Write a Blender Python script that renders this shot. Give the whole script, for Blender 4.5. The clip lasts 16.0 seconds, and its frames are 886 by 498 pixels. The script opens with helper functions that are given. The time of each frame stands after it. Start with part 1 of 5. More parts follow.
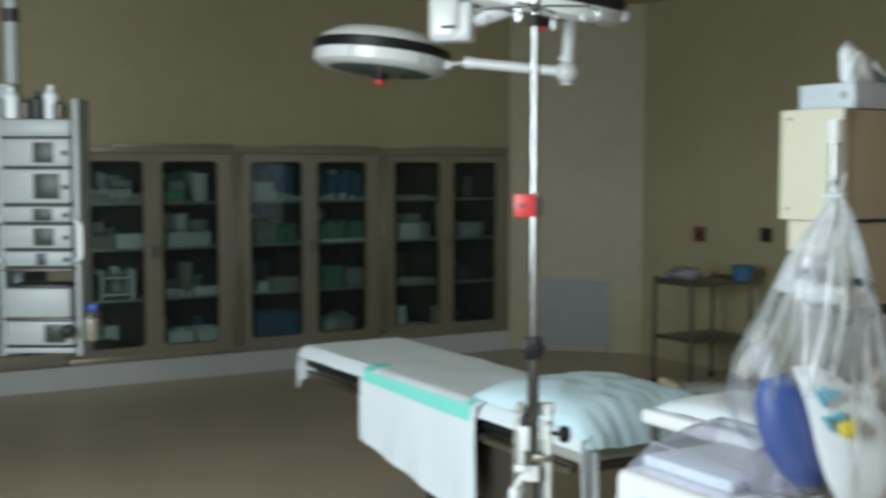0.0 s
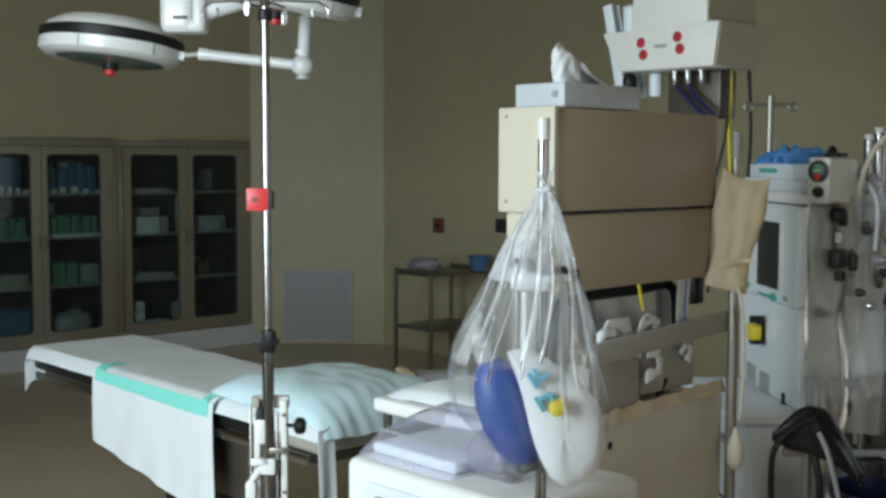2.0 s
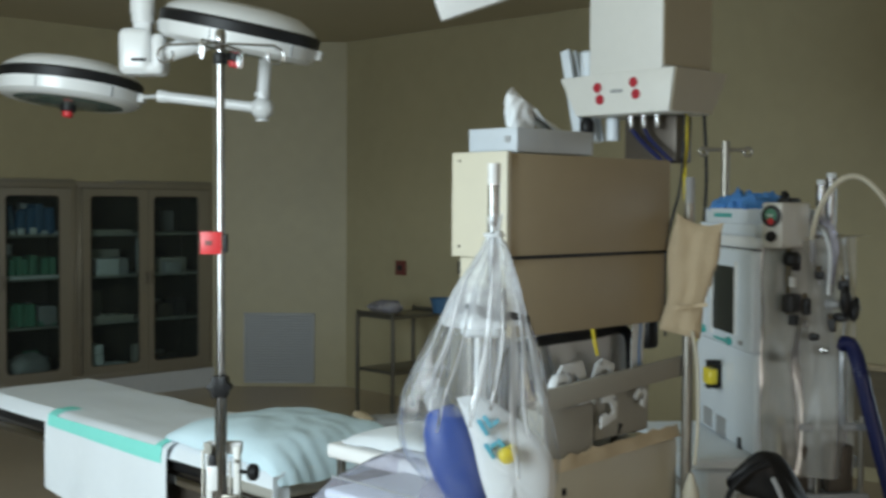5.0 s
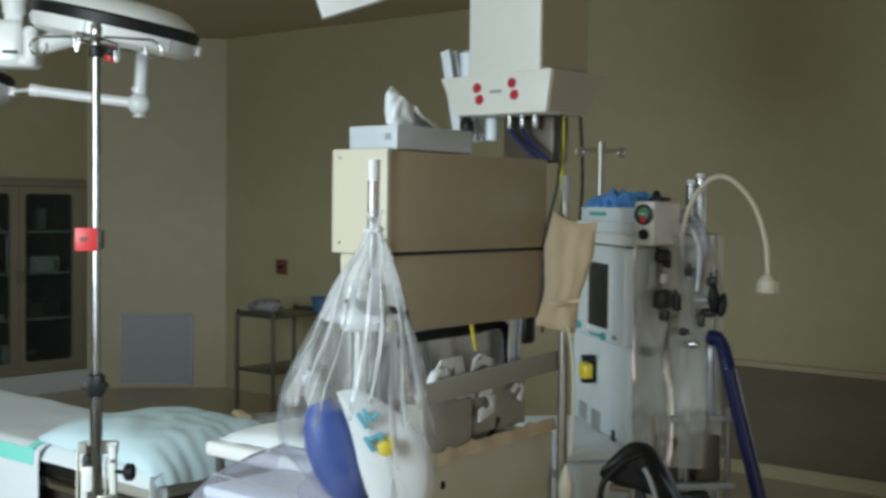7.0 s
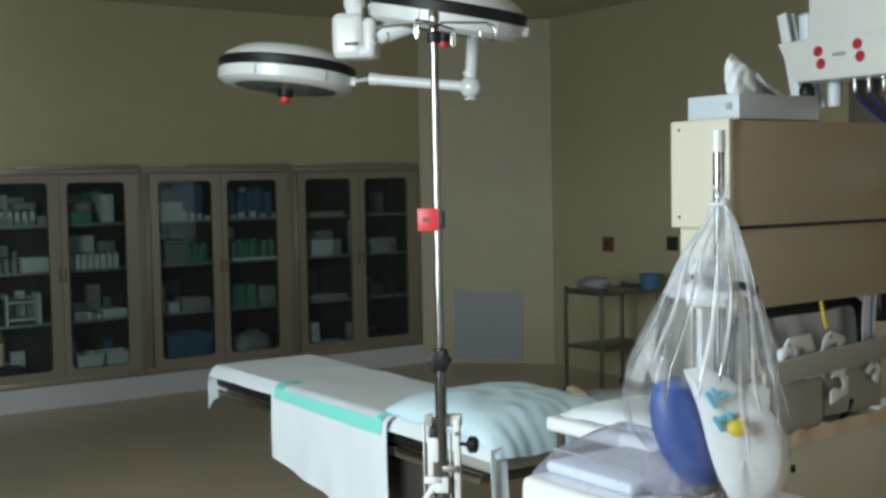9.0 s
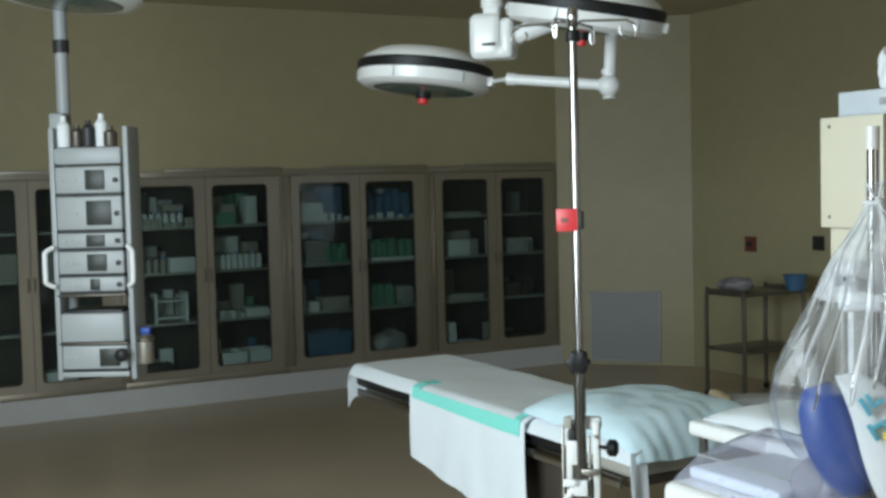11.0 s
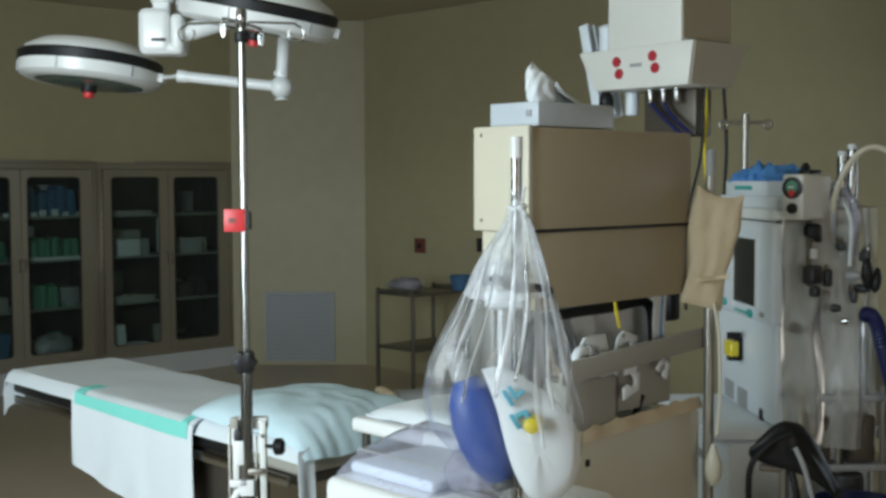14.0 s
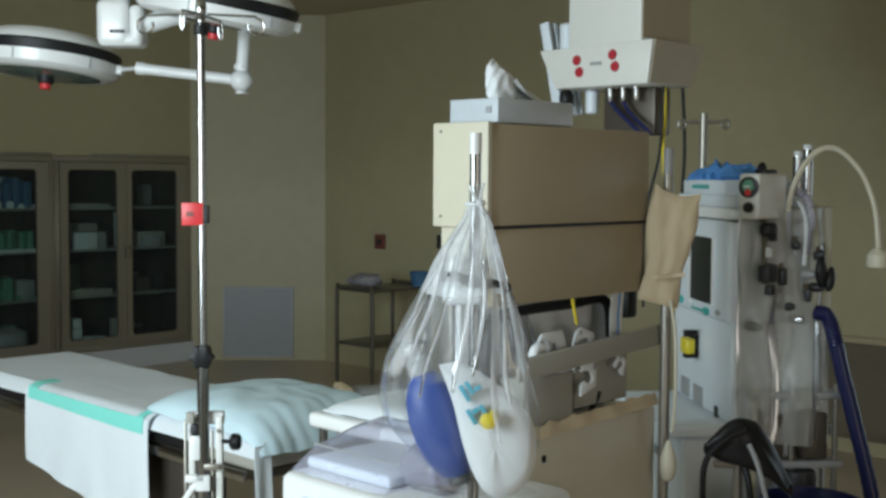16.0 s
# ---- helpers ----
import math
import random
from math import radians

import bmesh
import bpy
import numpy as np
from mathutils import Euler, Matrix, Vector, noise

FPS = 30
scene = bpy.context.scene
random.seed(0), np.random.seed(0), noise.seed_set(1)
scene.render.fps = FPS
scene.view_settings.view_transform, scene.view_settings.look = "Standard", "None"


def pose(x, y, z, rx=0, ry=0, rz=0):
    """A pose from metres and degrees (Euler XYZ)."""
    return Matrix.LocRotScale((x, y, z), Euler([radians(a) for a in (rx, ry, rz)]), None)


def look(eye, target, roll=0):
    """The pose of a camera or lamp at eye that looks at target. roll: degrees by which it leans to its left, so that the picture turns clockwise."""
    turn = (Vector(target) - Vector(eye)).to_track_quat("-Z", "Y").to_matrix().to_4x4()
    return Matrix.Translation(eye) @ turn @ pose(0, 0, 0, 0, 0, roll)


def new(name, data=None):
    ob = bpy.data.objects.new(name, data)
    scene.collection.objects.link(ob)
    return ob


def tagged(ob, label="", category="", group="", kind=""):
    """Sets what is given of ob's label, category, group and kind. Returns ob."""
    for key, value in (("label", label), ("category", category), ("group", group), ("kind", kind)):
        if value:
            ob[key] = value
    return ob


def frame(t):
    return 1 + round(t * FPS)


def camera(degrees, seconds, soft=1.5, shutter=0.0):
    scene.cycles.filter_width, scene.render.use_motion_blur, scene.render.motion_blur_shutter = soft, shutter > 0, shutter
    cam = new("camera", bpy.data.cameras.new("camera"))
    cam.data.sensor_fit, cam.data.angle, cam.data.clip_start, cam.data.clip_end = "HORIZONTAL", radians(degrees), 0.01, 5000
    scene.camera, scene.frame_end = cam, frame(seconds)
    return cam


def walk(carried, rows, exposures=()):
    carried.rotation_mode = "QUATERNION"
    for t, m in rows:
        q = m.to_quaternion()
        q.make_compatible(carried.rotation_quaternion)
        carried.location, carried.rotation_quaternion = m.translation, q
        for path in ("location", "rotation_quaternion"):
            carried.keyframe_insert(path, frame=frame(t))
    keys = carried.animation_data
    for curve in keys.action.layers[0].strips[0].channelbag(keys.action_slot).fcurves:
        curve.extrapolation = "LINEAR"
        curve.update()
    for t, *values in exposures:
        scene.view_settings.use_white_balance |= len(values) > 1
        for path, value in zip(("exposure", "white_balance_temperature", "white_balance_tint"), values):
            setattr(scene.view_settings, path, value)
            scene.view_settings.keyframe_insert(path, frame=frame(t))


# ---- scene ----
cam = camera(41.59, 16.0, soft=3.0, shutter=0.5)

# ---- camera path ----
PATH = [
    (0, (-0.0151, 0.0517, 1.6467), (1.0033, 1.7674, 1.5075), 0.07),
    (0.5, (-0.0017, 0.0123, 1.6486), (1.2520, 1.5645, 1.5111), -0.04),
    (1, (-0.0072, 0.0019, 1.6486), (1.3395, 1.4743, 1.5128), -0.04),
    (1.5, (-0.0043, 0.0084, 1.6521), (1.3308, 1.4903, 1.5051), 0.03),
    (2, (-0.0043, 0.0005, 1.6513), (1.3581, 1.4569, 1.5001), 0.19),
    (2.5, (-0.0030, -0.0039, 1.6571), (1.3751, 1.4375, 1.5043), 0.03),
    (3, (-0.0036, -0.0039, 1.6567), (1.3724, 1.4397, 1.5067), 0.07),
    (3.5, (0.0067, -0.0028, 1.6598), (1.3813, 1.4434, 1.5222), -0.20),
    (4, (0.0150, 0.0000, 1.6587), (1.3976, 1.4413, 1.5528), 0.41),
    (4.5, (0.0305, 0.0112, 1.6623), (1.4025, 1.4646, 1.5897), 1.34),
    (5, (0.0235, -0.0115, 1.6576), (1.4307, 1.4075, 1.5777), 0.37),
    (5.2, (0.0219, -0.0255, 1.6559), (1.4786, 1.3426, 1.5747), -0.07),
    (6.25, (0.0120, -0.0300, 1.6530), (1.5990, 1.1820, 1.5690), 0.20),
    (7.3, (0.0013, -0.0314, 1.6493), (1.4849, 1.3074, 1.5678), 0.59),
    (7.5, (-0.0074, -0.0236, 1.6500), (1.4067, 1.3877, 1.5560), -0.06),
    (8, (-0.0118, 0.0026, 1.6480), (1.2353, 1.5626, 1.5409), 0.24),
    (8.5, (-0.0104, 0.0089, 1.6474), (1.1602, 1.6265, 1.5330), -0.41),
    (9, (-0.0055, 0.0085, 1.6461), (1.1349, 1.6475, 1.5317), -1.04),
    (9.5, (-0.0019, 0.0120, 1.6446), (1.1213, 1.6631, 1.5337), -1.26),
    (10, (-0.0005, 0.0204, 1.6489), (1.0825, 1.6984, 1.5423), -1.34),
    (10.2, (-0.0057, 0.0198, 1.6482), (1.0337, 1.7255, 1.5474), -1.55),
    (11.25, (-0.0040, 0.0230, 1.6480), (0.9320, 1.7840, 1.5370), -1.40),
    (12.3, (-0.0018, 0.0204, 1.6483), (1.0549, 1.7141, 1.5273), -1.17),
    (12.5, (-0.0014, 0.0146, 1.6472), (1.1038, 1.6774, 1.5296), -1.23),
    (13, (-0.0040, -0.0043, 1.6470), (1.2224, 1.5717, 1.5362), -0.94),
    (13.5, (0.0003, -0.0139, 1.6479), (1.3373, 1.4686, 1.5276), -0.53),
    (14, (0.0008, -0.0185, 1.6491), (1.3852, 1.4202, 1.5325), -0.24),
    (14.5, (0.0021, -0.0200, 1.6498), (1.4269, 1.3784, 1.5295), 0.33),
    (15, (0.0034, -0.0202, 1.6506), (1.4444, 1.3608, 1.5233), 0.62),
    (15.5, (0.0041, -0.0162, 1.6516), (1.4347, 1.3756, 1.5243), 0.72),
    (16, (0.0030, -0.0220, 1.6468), (1.4352, 1.3687, 1.5246), 0.38),
]
walk(cam, [(t, look(eye, target, roll)) for t, eye, target, roll in PATH])

# ---- light ----
world = bpy.data.worlds.new("world")
scene.world = world
world.use_nodes = True
world.node_tree.nodes["Background"].inputs[0].default_value = (0.5, 0.55, 0.6, 1)
world.node_tree.nodes["Background"].inputs[1].default_value = 0.05
scene.view_settings.exposure = 0.0


def area(name, eye, target, w, h, watts, color, spread=180):
    d = bpy.data.lights.new(name, "AREA")
    d.shape, d.size, d.size_y, d.energy, d.color = "RECTANGLE", w, h, watts, color
    ob = new(name, d)
    d.spread = radians(spread)
    ob.matrix_world = look(eye, target)
    return ob


# daylight from the tall glazed doorway of the west wall, an added dim warm fill behind the viewer, and a borrowed-light
# window in the east wall
area("doorway_light", (-1.50, 2.15, 1.93), (0.2, 3.45, 1.50), 2.3, 1.7, 150, (0.80, 0.94, 1.0), 150)
area("south_fill_light", (0.9, -2.52, 1.1), (0.9, 0.0, 1.1), 1.2, 2.0, 23, (1.0, 0.94, 0.84))
area("east_window_light", (6.80, 0.0, 1.35), (0.0, 0.0, 1.35), 3.0, 1.0, 16, (0.75, 0.90, 1.0))


# ---- materials ----
def mat(name, color, rough=0.5, metal=0.0, vary=0.12, scale=6.0, bump=0.0, bscale=60.0, spec=0.5, stretch=(1, 1, 1), coat=0.0):
    m = bpy.data.materials.new(name)
    m.use_nodes = True
    nt = m.node_tree
    n, l = nt.nodes, nt.links
    b = n["Principled BSDF"]
    b.inputs["Roughness"].default_value, b.inputs["Metallic"].default_value = rough, metal
    b.inputs["Specular IOR Level"].default_value = spec
    b.inputs["Coat Weight"].default_value = coat
    tc = n.new("ShaderNodeTexCoord")
    mp = n.new("ShaderNodeMapping")
    mp.inputs["Scale"].default_value = stretch
    l.new(tc.outputs["Object"], mp.inputs["Vector"])
    big, fine = n.new("ShaderNodeTexNoise"), n.new("ShaderNodeTexNoise")
    big.inputs["Scale"].default_value, big.inputs["Detail"].default_value = scale * 0.25, 3
    fine.inputs["Scale"].default_value, fine.inputs["Detail"].default_value = scale * 5, 4
    l.new(mp.outputs[0], big.inputs["Vector"])
    l.new(mp.outputs[0], fine.inputs["Vector"])
    add = n.new("ShaderNodeMath")
    add.operation = "MULTIPLY_ADD"
    l.new(fine.outputs["Fac"], add.inputs[0])
    add.inputs[1].default_value = 0.35
    l.new(big.outputs["Fac"], add.inputs[2])
    ramp = n.new("ShaderNodeMapRange")
    ramp.inputs["From Min"].default_value, ramp.inputs["From Max"].default_value = 0.4, 0.95
    ramp.inputs["To Min"].default_value, ramp.inputs["To Max"].default_value = 1 - vary, 1 + vary * 0.6
    l.new(add.outputs[0], ramp.inputs["Value"])
    mul = n.new("ShaderNodeVectorMath")
    mul.operation = "MULTIPLY"
    mul.inputs[0].default_value = color
    l.new(ramp.outputs[0], mul.inputs[1])
    l.new(mul.outputs[0], b.inputs["Base Color"])
    rr = n.new("ShaderNodeMapRange")
    rr.inputs["To Min"].default_value, rr.inputs["To Max"].default_value = max(rough - 0.08, 0.02), min(rough + 0.08, 1)
    l.new(big.outputs["Fac"], rr.inputs["Value"])
    l.new(rr.outputs[0], b.inputs["Roughness"])
    if bump:
        bn, bp = n.new("ShaderNodeTexNoise"), n.new("ShaderNodeBump")
        bn.inputs["Scale"].default_value, bn.inputs["Detail"].default_value = bscale, 4
        l.new(mp.outputs[0], bn.inputs["Vector"])
        l.new(bn.outputs["Fac"], bp.inputs["Height"])
        bp.inputs["Strength"].default_value, bp.inputs["Distance"].default_value = bump, 0.01
        l.new(bp.outputs[0], b.inputs["Normal"])
    return m


def film_mat(name, tint, clear, rough=0.12, haze=(0.8, 0.83, 0.85), ior=1.35, uneven=0.08, grain=9, shine=1.0):
    """Thin clear plastic or glass: see-through, a little haze, gloss by angle."""
    m = bpy.data.materials.new(name)
    m.use_nodes = True
    nt = m.node_tree
    n, l = nt.nodes, nt.links
    n.remove(n["Principled BSDF"])
    t, d, g = n.new("ShaderNodeBsdfTransparent"), n.new("ShaderNodeBsdfDiffuse"), n.new("ShaderNodeBsdfGlossy")
    t.inputs["Color"].default_value, d.inputs["Color"].default_value = (*tint, 1), (*haze, 1)
    g.inputs["Roughness"].default_value = rough
    a, b, f = n.new("ShaderNodeMixShader"), n.new("ShaderNodeMixShader"), n.new("ShaderNodeFresnel")
    f.inputs["IOR"].default_value = ior
    nz = n.new("ShaderNodeTexNoise")
    nz.inputs["Scale"].default_value, nz.inputs["Detail"].default_value = grain, 3
    mr = n.new("ShaderNodeMapRange")
    mr.inputs["To Min"].default_value, mr.inputs["To Max"].default_value = min(1, clear + uneven), max(0, clear - uneven)
    l.new(nz.outputs["Fac"], mr.inputs["Value"])
    l.new(mr.outputs[0], a.inputs[0])
    l.new(d.outputs[0], a.inputs[1])
    l.new(t.outputs[0], a.inputs[2])
    sh = n.new("ShaderNodeMath")
    sh.operation, sh.inputs[1].default_value = "MULTIPLY", shine
    l.new(f.outputs[0], sh.inputs[0])
    l.new(sh.outputs[0], b.inputs[0])
    l.new(a.outputs[0], b.inputs[1])
    l.new(g.outputs[0], b.inputs[2])
    l.new(b.outputs[0], n["Material Output"].inputs["Surface"])
    return m


M_WALL = mat("painted_wall", (0.39, 0.345, 0.215), 0.5, vary=0.13, scale=1.6, bump=0.06, bscale=140)
M_CEIL = mat("ceiling_paint", (0.52, 0.47, 0.34), 0.8, vary=0.06, scale=2)
M_FLOOR = mat("vinyl_floor", (0.48, 0.40, 0.30), 0.34, vary=0.14, scale=5, bump=0.02, bscale=30)
M_BASE = mat("grey_plinth", (0.52, 0.53, 0.54), 0.5, vary=0.1)
M_STEEL = mat("brushed_steel", (0.385, 0.355, 0.30), 0.34, 0.75, vary=0.12, scale=4, stretch=(1, 1, 0.15))
M_STEEL_D = mat("dull_steel", (0.36, 0.34, 0.30), 0.42, 0.8, vary=0.15)
# a darker tone than the two steels above
M_STEEL_K = mat("dark_steel", (0.19, 0.18, 0.155), 0.36, 0.8, vary=0.15)
M_CHROME = mat("chrome", (0.36, 0.36, 0.355), 0.22, 1.0, vary=0.06)
# near-black: the shade inside the cabinets is put into this colour
M_INNER = mat("cabinet_shade_lining", (0.04, 0.039, 0.03), 0.55, 0.2, vary=0.12)
M_SHELF = mat("steel_shelf", (0.40, 0.41, 0.38), 0.4, 0.4, vary=0.1)
M_GLASS = film_mat("door_glass", (0.66, 0.74, 0.70), 1.055, 0.03, ior=1.23)
M_WHITE = mat("white_enamel", (0.78, 0.79, 0.79), 0.3, vary=0.05, coat=0.2)
M_WHITE_B = mat("pale_blue_grey_plastic", (0.69, 0.75, 0.81), 0.4, vary=0.06)
M_CREAM = mat("cream_laminate", (0.60, 0.565, 0.45), 0.45, vary=0.05)
# real tan on the wall rail; on boom and console it holds shade
M_TAN = mat("rail_tan_and_shade_tan", (0.41, 0.345, 0.235), 0.5, vary=0.08, scale=4)
M_TAN_FAB = mat("tan_nylon", (0.60, 0.49, 0.33), 0.7, vary=0.1, bump=0.2, bscale=160)
M_BLACK = mat("black_rubber", (0.011, 0.011, 0.012), 0.45, vary=0.2, spec=0.3)
M_DARK = mat("dark_grey_plastic", (0.03, 0.03, 0.032), 0.45, vary=0.2, spec=0.35)
M_BROWN = mat("dark_bronze_metal", (0.09, 0.075, 0.06), 0.4, 0.4, vary=0.2)
M_SHEET = mat("white_drape", (0.71, 0.76, 0.80), 0.85, vary=0.04, bump=0.15, bscale=220)
M_TEAL = mat("teal_stripe", (0.22, 0.70, 0.62), 0.85, vary=0.05, bump=0.15, bscale=220)
M_PILLOW = mat("pale_cyan_cotton", (0.58, 0.74, 0.81), 0.9, vary=0.04, bump=0.15, bscale=200)
M_RED = mat("red_plastic", (0.62, 0.035, 0.04), 0.4, vary=0.08)
M_OUTLET = mat("dark_red_outlet", (0.40, 0.015, 0.03), 0.45, vary=0.08)
M_NAVY = mat("navy_hose", (0.008, 0.013, 0.075), 0.4, vary=0.1)
M_REDBROWN = mat("red_brown_plate", (0.16, 0.045, 0.035), 0.45, vary=0.12)
M_BLUE = mat("deep_blue_silicone", (0.012, 0.055, 0.29), 0.42, vary=0.1, spec=0.35)
M_BLUE_L = mat("light_blue_nitrile", (0.08, 0.26, 0.62), 0.5, vary=0.12)
M_BLUE_B = mat("blue_bin_plastic", (0.06, 0.15, 0.28), 0.4, vary=0.1)
M_YELLOW = mat("yellow_plastic", (0.72, 0.58, 0.04), 0.4, vary=0.05)
M_GREEN = mat("green_packs", (0.10, 0.30, 0.20), 0.7, vary=0.15)
M_TEALKEY = mat("teal_keys", (0.05, 0.38, 0.36), 0.4, vary=0.05)
M_CYANINK = mat("cyan_ink", (0.08, 0.42, 0.56), 0.6, vary=0.05)
M_SCREEN = mat("dark_screen", (0.028, 0.032, 0.028), 0.38, vary=0.1, spec=0.3)
M_VENT = mat("grey_grille", (0.36, 0.37, 0.38), 0.5, vary=0.05)
M_PAPER = mat("paper_white", (0.72, 0.75, 0.77), 0.8, vary=0.06)
M_CARD = mat("grey_card", (0.36, 0.35, 0.31), 0.7, vary=0.08)
M_TISSUEBOX = mat("silver_blue_carton", (0.52, 0.57, 0.62), 0.4, vary=0.1, scale=9)
M_BAG = film_mat("clear_bag", (0.96, 0.97, 0.98), 0.93, 0.06, shine=0.22, ior=1.45, uneven=0.07, grain=6)
M_BAGMID = film_mat("rumpled_clear_film", (0.95, 0.96, 0.97), 0.87, 0.06, ior=1.42, uneven=0.12, grain=6)
M_FOLD_SHINE = film_mat("fold_highlight_film", (0.95, 0.96, 0.97), 0.62, 0.08, haze=(0.85, 0.88, 0.92), ior=1.5)
M_BAGFOLD = film_mat("folded_clear_film", (0.93, 0.95, 0.96), 0.60, 0.08, haze=(0.85, 0.88, 0.92), ior=1.45, uneven=0.2)
M_DRAPE = film_mat("plastic_dust_cover", (0.86, 0.86, 0.82), 0.52, 0.3, haze=(0.42, 0.41, 0.38))
M_LID = film_mat("lilac_clear_lid", (0.86, 0.86, 0.94), 0.72, 0.1, haze=(0.66, 0.66, 0.78))
M_LAMPGLASS = mat("green_grey_lamp_lens", (0.13, 0.17, 0.15), 0.15, vary=0.1)
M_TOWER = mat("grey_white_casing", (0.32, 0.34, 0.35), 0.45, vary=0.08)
M_BOOM = mat("off_white_enamel", (0.70, 0.70, 0.665), 0.4, vary=0.06)
M_PANEL = mat("dark_wall_panel", (0.17, 0.145, 0.105), 0.32, vary=0.25, scale=3, stretch=(1, 0.3, 4))
M_GREY = mat("grey_plastic", (0.33, 0.34, 0.35), 0.45, vary=0.08)


# ---- mesh tools ----
BASE = {}


def joined(*bms):
    out = bmesh.new()
    for b in bms:
        me = bpy.data.meshes.new("tmp")
        b.to_mesh(me)
        b.free()
        out.from_mesh(me)
        bpy.data.meshes.remove(me)
    return out


def box(x0, x1, y0, y1, z0, z1, bevel=0.0, seg=2):
    bm = bmesh.new()
    bmesh.ops.create_cube(bm, size=1)
    for v in bm.verts:
        v.co = Vector(((x0 + x1) / 2 + v.co.x * (x1 - x0), (y0 + y1) / 2 + v.co.y * (y1 - y0), (z0 + z1) / 2 + v.co.z * (z1 - z0)))
    if bevel:
        bmesh.ops.bevel(bm, geom=bm.edges[:], offset=bevel, segments=seg, affect="EDGES", profile=0.5)
    return bm


def moved(bm, m):
    bm.transform(m)
    return bm


def obox(m, w, d, h, bevel=0.0, seg=2):
    """A box centred on x and y, standing on z 0, at the pose m."""
    return moved(box(-w / 2, w / 2, -d / 2, d / 2, 0, h, bevel, seg), m)


def prism(pts, h, m, bevel=0.0):
    """An outline in x and z of the pose m, h thick along its y."""
    bm = bmesh.new()
    a = [bm.verts.new((x, -h / 2, z)) for x, z in pts]
    f = bm.faces.new(a)
    r = bmesh.ops.extrude_face_region(bm, geom=[f])
    bmesh.ops.translate(bm, vec=(0, h, 0), verts=[v for v in r["geom"] if isinstance(v, bmesh.types.BMVert)])
    bmesh.ops.recalc_face_normals(bm, faces=bm.faces[:])
    if bevel:
        bmesh.ops.bevel(bm, geom=bm.edges[:], offset=bevel, segments=2, affect="EDGES", profile=0.5)
    return moved(bm, m)


def rounded_rect(w, h, r, n=5):
    """Outline of a rounded rectangle about (0, 0)."""
    pts = []
    for cx, cz, a0 in ((w / 2 - r, h / 2 - r, 0), (-w / 2 + r, h / 2 - r, 90), (-w / 2 + r, -h / 2 + r, 180), (w / 2 - r, -h / 2 + r, 270)):
        for k in range(n + 1):
            a = radians(a0 + 90 * k / n)
            pts.append((cx + r * math.cos(a), cz + r * math.sin(a)))
    return pts


def smooth_path(pts, n=6):
    """A soft curve through the points."""
    p = [Vector(q) for q in pts]
    p = [2 * p[0] - p[1], *p, 2 * p[-1] - p[-2]]
    out = []
    for i in range(1, len(p) - 2):
        a, b, c, d = p[i - 1 : i + 3]
        for k in range(n):
            t = k / n
            out.append(0.5 * (2 * b + (c - a) * t + (2 * a - 5 * b + 4 * c - d) * t * t + (3 * b - a - 3 * c + d) * t ** 3))
    out.append(p[-2])
    return out


def tube(pts, r, seg=12, soft=0, ribs=0.0):
    """A round bar or hose along the points; ribs: depth of corrugation."""
    path = smooth_path(pts, soft) if soft else [Vector(q) for q in pts]
    bm = bmesh.new()
    rings, up = [], None
    for i, q in enumerate(path):
        d = (path[min(i + 1, len(path) - 1)] - path[max(i - 1, 0)]).normalized()
        if up is None:
            up = d.orthogonal().normalized()
        up = (up - d * up.dot(d)).normalized()
        side = d.cross(up)
        rr = r + (ribs if i % 2 else -ribs)
        rings.append([bm.verts.new(q + rr * (math.cos(2 * math.pi * k / seg) * up + math.sin(2 * math.pi * k / seg) * side)) for k in range(seg)])
    for a, b in zip(rings, rings[1:]):
        for k in range(seg):
            bm.faces.new((a[k], a[(k + 1) % seg], b[(k + 1) % seg], b[k]))
    bm.faces.new(rings[0][::-1])
    bm.faces.new(rings[-1])
    bmesh.ops.recalc_face_normals(bm, faces=bm.faces[:])
    return bm


def lathe(profile, m=Matrix(), seg=32):
    """Rows of (radius, height) turned about z, at the pose m."""
    bm = bmesh.new()
    rings = []
    for r, z in profile:
        rings.append([bm.verts.new((max(r, 1e-4) * math.cos(2 * math.pi * k / seg), max(r, 1e-4) * math.sin(2 * math.pi * k / seg), z)) for k in range(seg)])
    for a, b in zip(rings, rings[1:]):
        for k in range(seg):
            bm.faces.new((a[k], a[(k + 1) % seg], b[(k + 1) % seg], b[k]))
    bm.faces.new(rings[0][::-1])
    bm.faces.new(rings[-1])
    bmesh.ops.recalc_face_normals(bm, faces=bm.faces[:])
    return moved(bm, m)


def ball(c, rx, ry, rz, turn=Matrix(), seg=20, rough=0.0):
    bm = bmesh.new()
    bmesh.ops.create_uvsphere(bm, u_segments=seg, v_segments=seg // 2, radius=1)
    for v in bm.verts:
        k = 1 + rough * noise.noise(v.co * 2.3 + Vector(c) * 7)
        v.co = Vector((v.co.x * rx, v.co.y * ry, v.co.z * rz)) * k
    return moved(bm, Matrix.Translation(c) @ turn)


def shell(f, nu, nv, thick, closed=False):
    """A cloth or sheet: f(u, v) gives places for u, v in 0..1; given a thickness."""
    bm = bmesh.new()
    g = [[bm.verts.new(f(i / nu, j / nv)) for j in range(nv + 1)] for i in range(nu if closed else nu + 1)]
    for i in range(nu):
        for j in range(nv):
            a, b = g[i], g[(i + 1) % len(g)]
            bm.faces.new((a[j], b[j], b[j + 1], a[j + 1]))
    bm.normal_update()
    if thick:
        bmesh.ops.solidify(bm, geom=bm.faces[:], thickness=thick)
    bmesh.ops.recalc_face_normals(bm, faces=bm.faces[:])
    return bm


